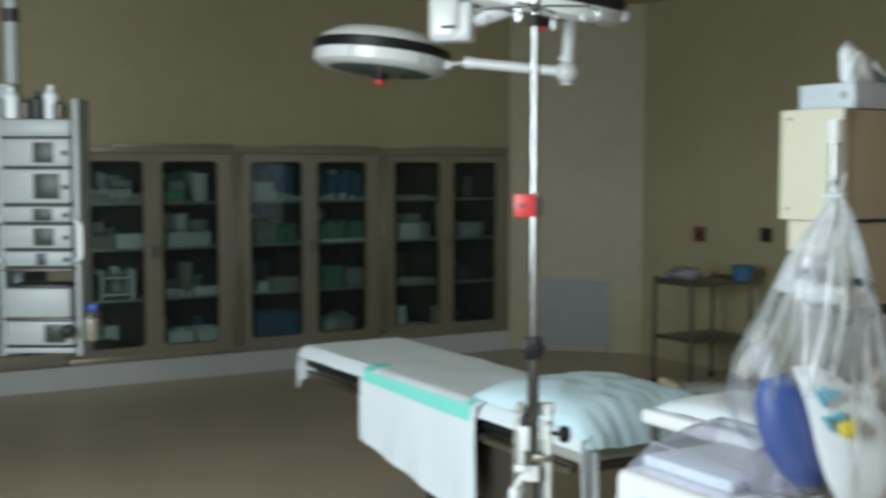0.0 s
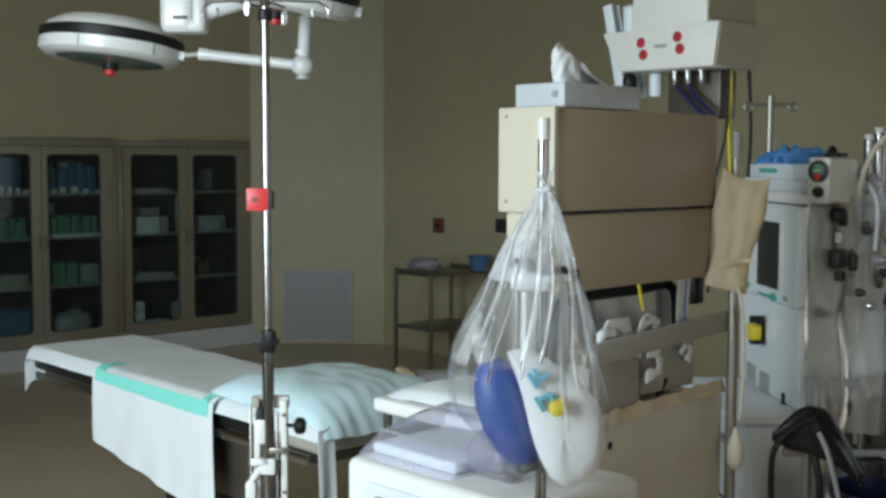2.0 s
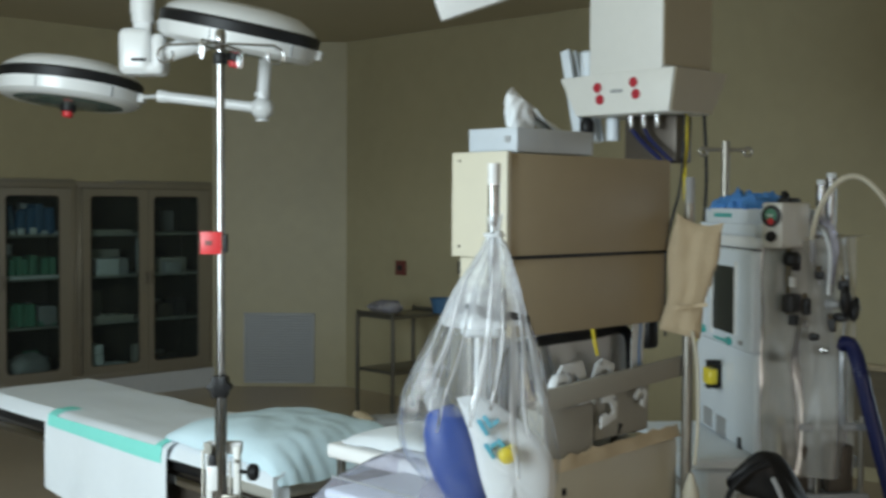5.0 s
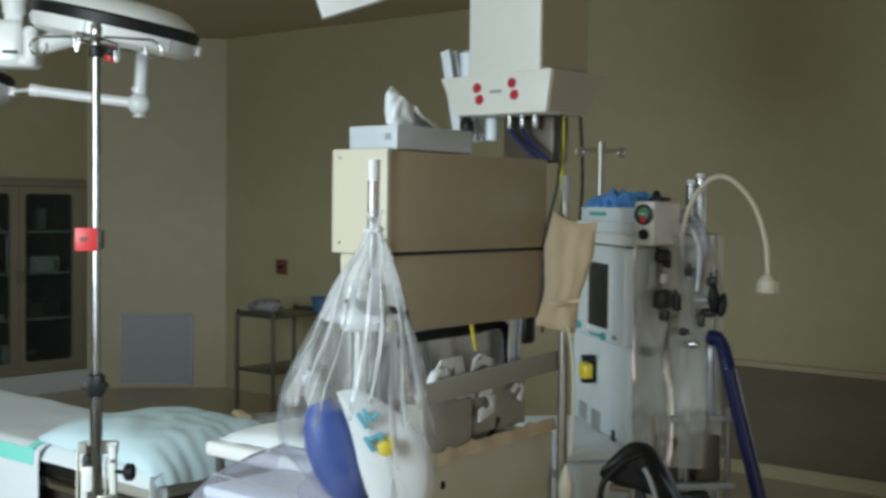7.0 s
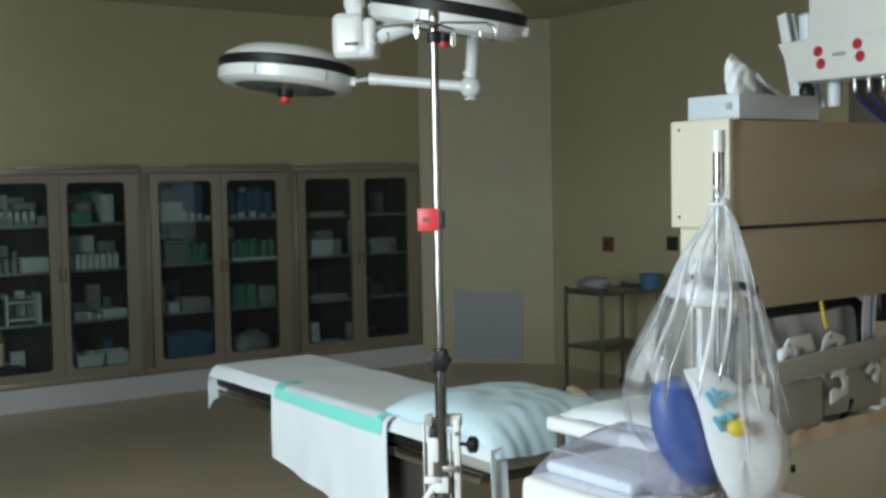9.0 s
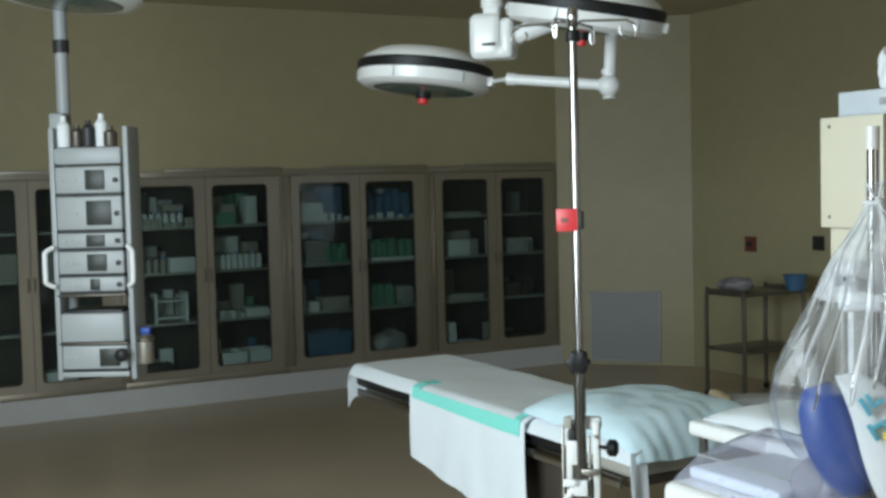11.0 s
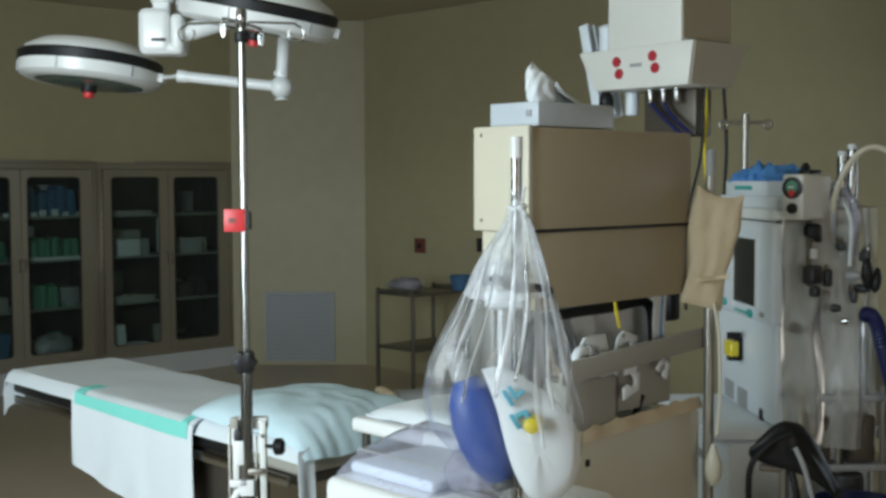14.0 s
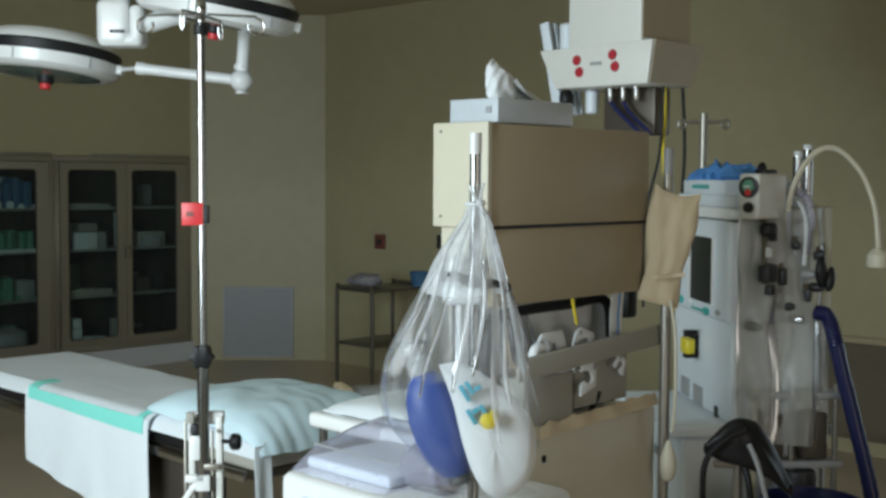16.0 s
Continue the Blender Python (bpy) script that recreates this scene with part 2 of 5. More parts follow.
def finish(bm, name, material, sharp=35):
    me = bpy.data.meshes.new(name)
    bm.to_mesh(me)
    bm.free()
    me.polygons.foreach_set("use_smooth", [True] * len(me.polygons))
    me.set_sharp_from_angle(angle=radians(sharp))
    me.materials.append(material)
    return me


def thing(name, at, label, category, group="", kind=""):
    ob = new(name)
    ob.empty_display_size = 0.1
    ob.location = at
    BASE[ob.name] = Vector(at)
    return tagged(ob, label, category, group, kind)


def part(name, bm, material, parent, label="", sharp=35):
    root = parent
    while root.parent:
        root = root.parent
    bm.transform(Matrix.Translation(-BASE[root.name]))
    ob = new(name, finish(bm, name, material, sharp))
    ob.parent = parent
    return tagged(ob, label)


def single(name, bm, material, label, category, group="", kind="", sharp=35):
    """A thing of one mesh, its origin at its base."""
    lo = [min(v.co[k] for v in bm.verts) for k in range(3)]
    hi = [max(v.co[k] for v in bm.verts) for k in range(3)]
    base = Vector(((lo[0] + hi[0]) / 2, (lo[1] + hi[1]) / 2, lo[2]))
    bm.transform(Matrix.Translation(-base))
    ob = new(name, finish(bm, name, material, sharp))
    ob.location = base
    BASE[ob.name] = base
    return tagged(ob, label, category, group, kind)


# lateral axes of the near things: right and away as the camera sees them
RIGHT = Vector((0.724, -0.690, 0.0))
AWAY = Vector((0.690, 0.724, 0.0))


def by(o, r, a, z):
    """A place r to the right and a away from o, at height z."""
    return Vector((o[0], o[1], 0)) + RIGHT * r + AWAY * a + Vector((0, 0, z))


FACE = Matrix(((RIGHT.x, AWAY.x, 0, 0), (RIGHT.y, AWAY.y, 0, 0), (0, 0, 1, 0), (0, 0, 0, 1)))

# ---- room ----
WX, EX, SY, NY, H = -1.55, 6.74, -2.7, 8.832, 3.07
CH = 0.845  # chamfered corners


def slab(name, bm, material, label):
    return single(name, bm, material, label, name.split("_")[0], kind="structure")


slab("floor", box(WX - 0.3, EX + 0.3, SY - 0.3, NY + 0.7, -0.1, 0), M_FLOOR, "brown glossy sheet vinyl floor")
slab("ceiling", box(WX - 0.3, EX + 0.3, SY - 0.3, NY + 0.7, H, H + 0.1), M_CEIL, "plain matt beige painted ceiling")
CAB_L, CAB_R, CAB_T, CAB_B = 0.68, 5.885, 1.81, 0.17
slab("wall_north", joined(box(WX, EX, NY, NY + 0.15, CAB_T, H), box(WX, CAB_L, NY, NY + 0.15, 0, CAB_T),
     box(CAB_R, EX, NY, NY + 0.15, 0, CAB_T), box(CAB_L, CAB_R, NY + 0.5, NY + 0.6, 0, CAB_T)), M_WALL, "beige painted wall above the built-in cabinets")
slab("wall_east", joined(box(EX, EX + 0.15, 1.6, NY, 0, H), box(EX, EX + 0.15, SY, -1.6, 0, H), box(EX, EX + 0.15, -1.6, 1.6, 0, 0.8), box(EX, EX + 0.15, -1.6, 1.6, 1.9, H)), M_WALL, "beige painted side wall with soft sheen")
slab("wall_south", joined(box(WX, 0.3, SY - 0.15, SY, 0, H), box(1.5, EX, SY - 0.15, SY, 0, H), box(0.3, 1.5, SY - 0.15, SY, 2.1, H)), M_WALL, "beige painted wall with a doorway")
slab("wall_west", joined(box(WX - 0.15, WX, SY, 0.95, 0, H), box(WX - 0.15, WX, 3.35, NY, 0, H), box(WX - 0.15, WX, 0.95, 3.35, 2.8, H)), M_WALL, "beige painted wall with a wide doorway")
c = CH / 2
chamfer = pose(EX - c, NY - c, 0, 0, 0, -45)
slab("wall_corner", joined(obox(chamfer @ pose(0, 0.05, 0), CH * 1.4142, 0.1, H)), M_WALL, "beige painted chamfered corner wall")
slab("baseboard", box(CAB_L, CAB_R + 0.02, NY - 0.012, NY + 0.05, 0, CAB_B), M_BASE, "light grey plinth under the cabinets")
slab("corridor_floor", box(WX - 1.4, WX - 0.3, 0.5, 3.9, -0.1, 0.0), M_FLOOR, "brown vinyl floor of the corridor")

# return-air grille in the corner
vent = thing("air_grille", (EX - c, NY - c, 0.02), "grey louvred return-air grille low in the corner wall", "grille", kind="structure")
VM = chamfer @ pose(0, -0.005, 0)
W2, Z0, Z1 = 0.315, 0.03, 0.66
part("frame", joined(*[moved(box(*b), VM) for b in ((-W2, W2, -0.012, 0.004, Z0, Z0 + 0.02, 0.003), (-W2, W2, -0.012, 0.004, Z1 - 0.02, Z1, 0.003),
     (-W2, -W2 + 0.02, -0.012, 0.004, Z0, Z1, 0.003), (W2 - 0.02, W2, -0.012, 0.004, Z0, Z1, 0.003))]), M_VENT, vent)
part("backing", moved(box(-W2 + 0.01, W2 - 0.01, -0.002, 0.003, Z0 + 0.01, Z1 - 0.01), VM), M_GREY, vent)
slat_n = 26
for k in range(slat_n):
    z = Z0 + 0.03 + (Z1 - Z0 - 0.06) * k / (slat_n - 1)
    part("slat", moved(box(-W2 + 0.02, W2 - 0.02, -0.008, 0.008, -0.0012, 0.0012), VM @ pose(0, -0.004, z, 40)), M_VENT, vent)


def wall_plate(name, y, z, w, h, material, label):
    t = thing(name, (EX, y, z - h / 2), label, "wall box", kind="structure")
    part("plate", box(EX - 0.02, EX - 0.001, y - w / 2, y + w / 2, z - h / 2, z + h / 2, 0.005), material, t)
    part("button", box(EX - 0.032, EX - 0.018, y - w / 5, y + w / 5, z - h / 6, z + h / 6, 0.003), M_DARK, t)
    return t


wall_plate("wall_box", 7.257, 1.10, 0.125, 0.125, M_REDBROWN, "dark red wall box with a small button")
wall_plate("wall_box", 6.52, 1.13, 0.11, 0.11, M_DARK, "black square wall box")
slab("wall_panel", box(EX - 0.03, EX - 0.001, SY, 3.95, 0.09, 0.67, 0.004), M_PANEL, "dark glossy protective panel low on the wall")
slab("panel_rail", box(EX - 0.045, EX - 0.001, SY, 3.97, 0.672, 0.71, 0.008), M_TAN, "tan plastic rail above the wall panel")

# ---- built-in glass cabinets ----
DOOR_W, PANE_W = 0.61, 0.44
rng = random.Random(4)


def stack(t_name, x, y, z, w, d, h, material, label, category):
    ob = single(t_name, box(x - w / 2, x + w / 2, y - d / 2, y + d / 2, z, z + h, min(w, h) * 0.06), material, label, category)
    return ob


def cabinet(x0, x1):
    yf = NY - 0.004
    t = thing("glass_cabinet", ((x0 + x1) / 2, NY + 0.2, CAB_B), "built-in stainless steel cabinet with two glass doors, shelves full of supplies", "cabinet", "wall of glass cabinets")
    e = 0.03
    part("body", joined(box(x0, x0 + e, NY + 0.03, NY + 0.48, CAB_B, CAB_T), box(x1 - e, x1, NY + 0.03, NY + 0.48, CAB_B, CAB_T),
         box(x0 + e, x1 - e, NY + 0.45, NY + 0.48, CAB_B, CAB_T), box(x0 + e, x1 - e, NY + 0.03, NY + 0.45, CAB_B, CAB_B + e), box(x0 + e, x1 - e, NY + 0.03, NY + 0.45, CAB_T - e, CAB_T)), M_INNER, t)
    part("face_frame", joined(box(x0, x1, yf - 0.006, NY + 0.028, CAB_T - 0.055, CAB_T, 0.003), box(x0, x1, yf - 0.006, NY + 0.028, CAB_B, CAB_B + 0.05, 0.003),
         box(x0, x0 + 0.045, yf - 0.006, NY + 0.028, CAB_B + 0.05, CAB_T - 0.055, 0.003), box(x1 - 0.045, x1, yf - 0.006, NY + 0.028, CAB_B + 0.05, CAB_T - 0.055, 0.003)), M_STEEL, t)
    part("track", box(x0 + 0.35, x1 - 0.02, yf - 0.016, yf - 0.004, CAB_T - 0.012, CAB_T + 0.014, 0.003), M_STEEL_D, t)
    for k, z in enumerate((0.64, 1.03, 1.38)):
        part("shelf", box(x0 + e, x1 - e, NY + 0.06, NY + 0.45, z - 0.022, z, 0.003), M_SHELF, t)
    za, zb = CAB_B + 0.052, CAB_T - 0.058
    for s, xp in ((0, x0 + 0.12), (1, x1 - 0.155 - PANE_W)):
        xd0, xd1 = (x0 + 0.048, (x0 + x1) / 2 - 0.002) if s == 0 else ((x0 + x1) / 2 + 0.002, x1 - 0.048)
        z0, z1 = 0.285, 1.69
        out = [(xd0, za), (xd1, za), (xd1, zb), (xd0, zb)]
        cx, cz = xp + PANE_W / 2, (z0 + z1) / 2
        ring = [(cx + a, cz + b) for a, b in rounded_rect(PANE_W, z1 - z0, 0.035, 5)]
        bm = bmesh.new()
        m = len(ring)
        mid = [(min(max(cx + (a - cx) * 9, xd0), xd1), min(max(cz + (b - cz) * 9, za), zb)) for a, b in ring]
        cols = []
        for y, pts in ((yf - 0.022, mid), (yf - 0.022, ring), (yf - 0.004, ring), (yf - 0.004, mid)):
            cols.append([bm.verts.new((a, y, b)) for a, b in pts])
        for a, b in zip(cols, cols[1:] + cols[:1]):
            for i in range(m):
                j = (i + 1) % m
                bm.faces.new((a[i], a[j], b[j], b[i]))
        bmesh.ops.remove_doubles(bm, verts=bm.verts[:], dist=0.0005)
        bmesh.ops.recalc_face_normals(bm, faces=bm.faces[:])
        door = part("door", bm, M_STEEL, t)
        pane = part("pane", prism(rounded_rect(PANE_W + 0.016, z1 - z0 + 0.016, 0.04), 0.004, pose(cx, yf - 0.010, cz)), M_GLASS, door, "clear glass pane")
        pane.visible_shadow = False
        part("gasket", tube([(a, yf - 0.0225, b) for a, b in ring + ring[:1]], 0.004, 6), M_BROWN, door)
        part("handle", tube([(xd1 - 0.02 if s == 0 else xd0 + 0.02, yf - 0.022 - d, z) for d, z in ((0, 0.95), (0.02, 0.96), (0.02, 1.04), (0, 1.05))], 0.004, 8), M_BROWN, door)
    return t


units = [(0.68, 1.98), (1.98, 3.285), (3.285, 4.583), (4.583, 5.885)]
for u in units:
    cabinet(u[0] + 0.001, u[1] - 0.001)

# ---- supplies on the cabinet shelves ----
YS = NY + 0.17
SH = (CAB_B + 0.03, 0.64, 1.03, 1.38)


def carton(x, lev, w, h, material, label, y=YS, d=0.2, lift=0.0):
    return stack("carton", x, y, SH[lev] + lift, w, d, h, material, label, "box")


def bottles(x0, n, lev, h, material, label, step=0.055):
    for k in range(n):
        x = x0 + k * step
        t = thing("bottle", (x, YS - 0.05, SH[lev]), label, "bottle", "bottles in the glass cabinets")
        part("body", lathe([(0.021, 0), (0.022, 0.01), (0.022, h * 0.7), (0.012, h * 0.84), (0.012, h * 0.9)], pose(x, YS - 0.05, SH[lev]), 14), material, t)
        part("cap", lathe([(0.014, h * 0.88), (0.014, h)], pose(x, YS - 0.05, SH[lev]), 12), M_DARK if k % 3 else M_BLUE_L, t)


def bin_box(x, lev, w, h, material, label, y=YS, d=0.26):
    """An open tapered bin."""
    z, t = SH[lev], 0.006
    bm = bmesh.new()
    rings = []
    for s, zz in ((0.86, 0), (1.0, h), (0.94, h), (0.81, t)):
        rings.append([bm.verts.new((x + a * w / 2 * s, y + b * d / 2 * s, z + zz)) for a, b in ((-1, -1), (1, -1), (1, 1), (-1, 1))])
    for a, b in zip(rings, rings[1:]):
        for i in range(4):
            bm.faces.new((a[i], a[(i + 1) % 4], b[(i + 1) % 4], b[i]))
    bm.faces.new(rings[0][::-1])
    bm.faces.new(rings[-1])
    bmesh.ops.recalc_face_normals(bm, faces=bm.faces[:])
    return single("storage_bin", bm, material, label, "bin")


def packs(x0, x1, lev, n, h, material, label, lean=8):
    """Soft sterile packs standing in a row."""
    for k in range(n):
        x = x0 + (x1 - x0) * (k + 0.5) / n
        hh = h * rng.uniform(0.75, 1.05)
        w = (x1 - x0) / n * 0.8
        bm = obox(pose(x, YS + rng.uniform(-0.03, 0.03), SH[lev] + 0.004, 0, rng.uniform(-lean, lean) * 0.5, rng.uniform(-8, 8)), w, 0.2, hh, w * 0.22, 2)
        single("sterile_pack", bm, material, label, "pack", "sterile packs in the glass cabinets")


def flat_stack(x, lev, w, n, h, material, label, y=YS, lift=0.0):
    for k in range(n):
        dx = rng.uniform(-0.012, 0.012)
        single("folded_pack", box(x + dx - w / 2, x + dx + w / 2, y - 0.11, y + 0.1, SH[lev] + lift + k * h, SH[lev] + lift + (k + 1) * h - 0.002, h * 0.25), material, label, "pack", "folded packs in the glass cabinets")


# first visible unit, left door
bottles(2.14, 7, 3, 0.12, M_PAPER, "small white bottle with a dark cap on a shelf")
carton(2.44, 3, 0.16, 0.17, M_CARD, "grey cardboard carton on a steel shelf", YS + 0.12)
bottles(2.16, 4, 2, 0.12, M_CARD, "small grey bottle with a dark cap on a shelf")
carton(2.47, 2, 0.20, 0.11, M_PAPER, "white paper carton on a steel shelf")
carton(2.22, 2, 0.2, 0.2, M_GREY, "grey carton on a steel shelf", YS + 0.14, 0.12)
rack = thing("wire_rack", (2.37, YS, SH[1]), "small white two-tier rack on a steel shelf", "rack")
for dx in (-0.12, 0.12):
    part("post", box(2.37 + dx - 0.008, 2.37 + dx + 0.008, YS - 0.1, YS + 0.1, SH[1], SH[1] + 0.23, 0.002), M_PAPER, rack)
for dz in (0.03, 0.16):
    part("tier", box(2.26, 2.48, YS - 0.1, YS + 0.1, SH[1] + dz, SH[1] + dz + 0.014, 0.002), M_PAPER, rack)
carton(2.17, 1, 0.1, 0.2, M_DARK, "dark carton on a steel shelf")
carton(2.25, 0, 0.24, 0.12, M_DARK, "dark box on the cabinet floor")
# right door
carton(2.85, 3, 0.17, 0.16, M_CARD, "grey carton on a steel shelf", YS + 0.1)
carton(3.05, 3, 0.09, 0.22, M_PAPER, "tall white carton on a steel shelf", YS + 0.05)
carton(2.80, 3, 0.2, 0.09, M_GREEN, "green carton on a steel shelf", YS - 0.06, 0.12)
bottles(2.75, 8, 2, 0.13, M_PAPER, "small white bottle with a dark cap on a shelf", 0.05)
carton(2.86, 2, 0.24, 0.25, M_PAPER, "white carton behind the bottles", YS + 0.14, 0.1)
carton(3.08, 2, 0.13, 0.2, M_CARD, "grey carton behind the bottles", YS + 0.14, 0.1)
carton(3.07, 1, 0.17, 0.07, M_PAPER, "low white carton on a steel shelf")
carton(2.84, 1, 0.22, 0.05, M_GREY, "flat grey carton on a steel shelf")
for x in (2.85, 3.08):
    bin_box(x, 0, 0.21, 0.17, M_PAPER, "white plastic bin on the cabinet floor")
# second unit
flat_stack(3.55, 3, 0.2, 5, 0.03, M_PAPER, "folded white pack on a steel shelf")
carton(3.76, 3, 0.18, 0.28, M_BLUE_B, "blue carton on a steel shelf", YS + 0.08)
flat_stack(3.58, 2, 0.22, 6, 0.032, M_GREY, "folded grey pack on a steel shelf")
packs(3.66, 3.86, 2, 4, 0.15, M_GREEN, "green wrapped sterile pack")
carton(3.45, 1, 0.045, 0.22, M_PAPER, "tall narrow white carton")
carton(3.55, 1, 0.08, 0.08, M_PAPER, "small white paper box on the shelf")
carton(3.74, 1, 0.24, 0.11, M_CARD, "grey carton on a steel shelf")
bin_box(3.66, 0, 0.40, 0.26, M_BLUE_B, "large blue plastic bin on the cabinet floor")
packs(4.04, 4.44, 3, 5, 0.24, M_BLUE_B, "blue-grey wrapped sterile pack", 20)
packs(4.04, 4.46, 2, 7, 0.19, M_GREEN, "green wrapped sterile pack", 14)
carton(4.25, 2, 0.42, 0.025, M_PAPER, "white shelf tray under green packs", YS - 0.13, 0.1)
packs(4.04, 4.28, 1, 4, 0.18, M_GREEN, "green wrapped sterile pack", 10)
carton(4.38, 1, 0.15, 0.16, M_GREY, "lilac grey carton on a steel shelf")
single("plastic_pouch", ball((4.25, YS - 0.02, SH[0] + 0.11), 0.19, 0.11, 0.11, rough=0.25), M_GREY, "crumpled grey plastic pouch on the cabinet floor", "pouch")
# third unit
carton(4.93, 3, 0.4, 0.03, M_CARD, "flat grey carton on a steel shelf")
carton(4.92, 2, 0.38, 0.21, M_CARD, "wide grey carton on a steel shelf", YS + 0.12, 0.12)
carton(4.90, 2, 0.20, 0.14, M_PAPER, "white carton on a steel shelf", YS - 0.06, 0.14)
carton(5.05, 2, 0.1, 0.14, M_GREY, "grey carton on a steel shelf")
carton(4.93, 1, 0.36, 0.05, M_CARD, "flat grey carton on a steel shelf")
for dz, w in ((0, 0.11), (0.085, 0.11), (0.17, 0.1)):
    carton(4.80, 0, w, 0.082, M_PAPER, "white carton in a stack", YS - 0.05, 0.14, dz)
carton(4.98, 0, 0.21, 0.085, M_PAPER, "low white carton on the cabinet floor", YS - 0.05, 0.15)
carton(5.36, 2, 0.10, 0.30, M_PAPER, "tall white carton on a steel shelf", YS + 0.1, 0.1)
carton(5.54, 2, 0.26, 0.13, M_CARD, "grey carton on a steel shelf")
carton(5.5, 2, 0.16, 0.10, M_GREY, "pale grey carton on a steel shelf", YS - 0.12, 0.1)
carton(5.45, 1, 0.14, 0.12, M_BROWN, "brown carton on a steel shelf")
carton(5.62, 1, 0.1, 0.15, M_DARK, "dark carton on a steel shelf")
carton(5.5, 0, 0.3, 0.1, M_DARK, "dark box on the cabinet floor")
carton(1.3, 2, 0.4, 0.2, M_CARD, "grey carton on a steel shelf")
carton(1.5, 0, 0.3, 0.14, M_PAPER, "low white carton on the cabinet floor")

# back row on the shelves
BACK = ((M_PAPER, "white carton at the back of a shelf"), (M_CARD, "grey carton at the back of a shelf"), (M_GREEN, "green pack at the back of a shelf"),
        (M_BLUE_B, "blue pack at the back of a shelf"), (M_GREY, "dark grey box at the back of a shelf"))
for xa, xb, dens in ((2.10, 2.55, 1.0), (2.72, 3.16, 1.0), (3.42, 3.86, 1.0), (4.03, 4.45, 1.0), (4.72, 5.12, 0.5), (5.31, 5.73, 0.3)):
    for lev in range(4):
        x = xa + 0.01
        while x < xb - 0.06:
            w = rng.uniform(0.05, 0.13)
            if rng.random() < dens and x + w < xb:
                mm, lab = BACK[rng.choice((0, 0, 1, 2, 3, 4) if xa < 4.6 else (1, 4))]
                single("carton", box(x, x + w, NY + 0.372, NY + 0.432, SH[lev], SH[lev] + rng.uniform(0.10, 0.27), 0.006), mm, lab, "box", "cartons at the back of the shelves")
            x += w + rng.uniform(0.004, 0.03)
# loose small packs in front
for xa, xb, lev, mm, lab in ((2.12, 2.5, 3, M_CARD, "small grey packet at the front of a shelf"), (2.74, 3.12, 1, M_PAPER, "small white packet at the front of a shelf"),
                             (3.44, 3.84, 2, M_GREEN, "small green packet at the front of a shelf"), (3.44, 3.84, 3, M_PAPER, "small white packet at the front of a shelf"),
                             (4.05, 4.42, 3, M_PAPER, "small pale packet at the front of a shelf"), (4.06, 4.42, 1, M_GREEN, "small green packet at the front of a shelf"),
                             (4.74, 5.1, 1, M_CARD, "small grey packet at the front of a shelf")):
    x = xa
    while x < xb:
        w = rng.uniform(0.03, 0.07)
        single("packet", obox(pose(x + w / 2, NY + 0.085, SH[lev], 0, 0, rng.uniform(-7, 7)), w, 0.03, rng.uniform(0.03, 0.07), 0.004), mm, lab, "packet", "packets at the front of the shelves")
        x += w + rng.uniform(0.015, 0.05)

# ---- operating table ----
TX0, TX1, TY0, TY1, TZ = 2.21, 2.76, 2.95, 5.13, 0.80
table = thing("operating_table", (2.485, 3.9, 0), "operating table with dark padded top on a steel column", "operating table")
part("base", joined(box(2.25, 2.72, 3.60, 4.55, 0.02, 0.14, 0.03), box(2.30, 2.67, 3.65, 4.25, 0.14, 0.2, 0.02)), M_BROWN, table)
part("column", box(2.36, 2.62, 3.75, 4.10, 0.18, 0.66, 0.02), M_BROWN, table)
part("column_cover", box(2.33, 2.65, 3.71, 4.14, 0.22, 0.64, 0.02), M_BLACK, table)
part("frame", joined(box(TX0 + 0.05, TX0 + 0.09, TY0 + 0.04, TY1 - 0.06, 0.655, 0.70, 0.006), box(TX1 - 0.09, TX1 - 0.05, TY0 + 0.04, TY1 - 0.06, 0.655, 0.70, 0.006),
     *[box(TX0 + 0.09, TX1 - 0.09, y, y + 0.05, 0.66, 0.695, 0.006) for y in (3.0, 3.55, 4.2, 4.9)]), M_BROWN, table)
for y0, y1 in ((TY0 + 0.02, 3.28), (3.3, 4.35), (4.37, TY1 - 0.02)):
    part("pad", box(TX0 + 0.015, TX1 - 0.015, y0, y1, 0.70, TZ - 0.012, 0.02, 3), M_CARD if y0 < 3.2 else M_BLACK, table)
for x in (TX0 - 0.004, TX1 - 0.008):
    for y0, y1 in ((3.0, 3.27), (3.32, 4.33), (4.40, 5.05)):
        part("side_rail", box(x, x + 0.012, y0, y1, 0.665, 0.70, 0.003), M_CHROME, table)
part("gear_housing", box(2.28, 2.36, 3.45, 3.75, 0.42, 0.66, 0.02), M_BROWN, table)


def wave(a, b, s):
    return noise.noise(Vector((a * s, b * s, 3.1)))


def sheet_place(u, v):
    """The cover over the tabletop: u along the width, v along the length, hanging at the far end."""
    length, over = TY1 - TY0, 0.17
    s = v * (length + over + 0.02) - 0.02
    x = TX0 - 0.012 + u * (TX1 - TX0 + 0.024)
    edge = min(u, 1 - u)
    z = TZ + 0.004 - 0.05 * max(0, 0.05 - edge) / 0.05
    z += 0.004 * wave(x * 1.2, s, 5)
    if s > length:
        d = s - length
        k = min(1, d / 0.05)
        droop = d * (0.5 + 0.75 * u * (1 - u)) if u > 0.3 else d
        return Vector((x, TY1 + 0.012 * k + 0.008 * wave(x, d, 18), z - droop + 0.01 * k))
    return Vector((x, TY0 + s, z))


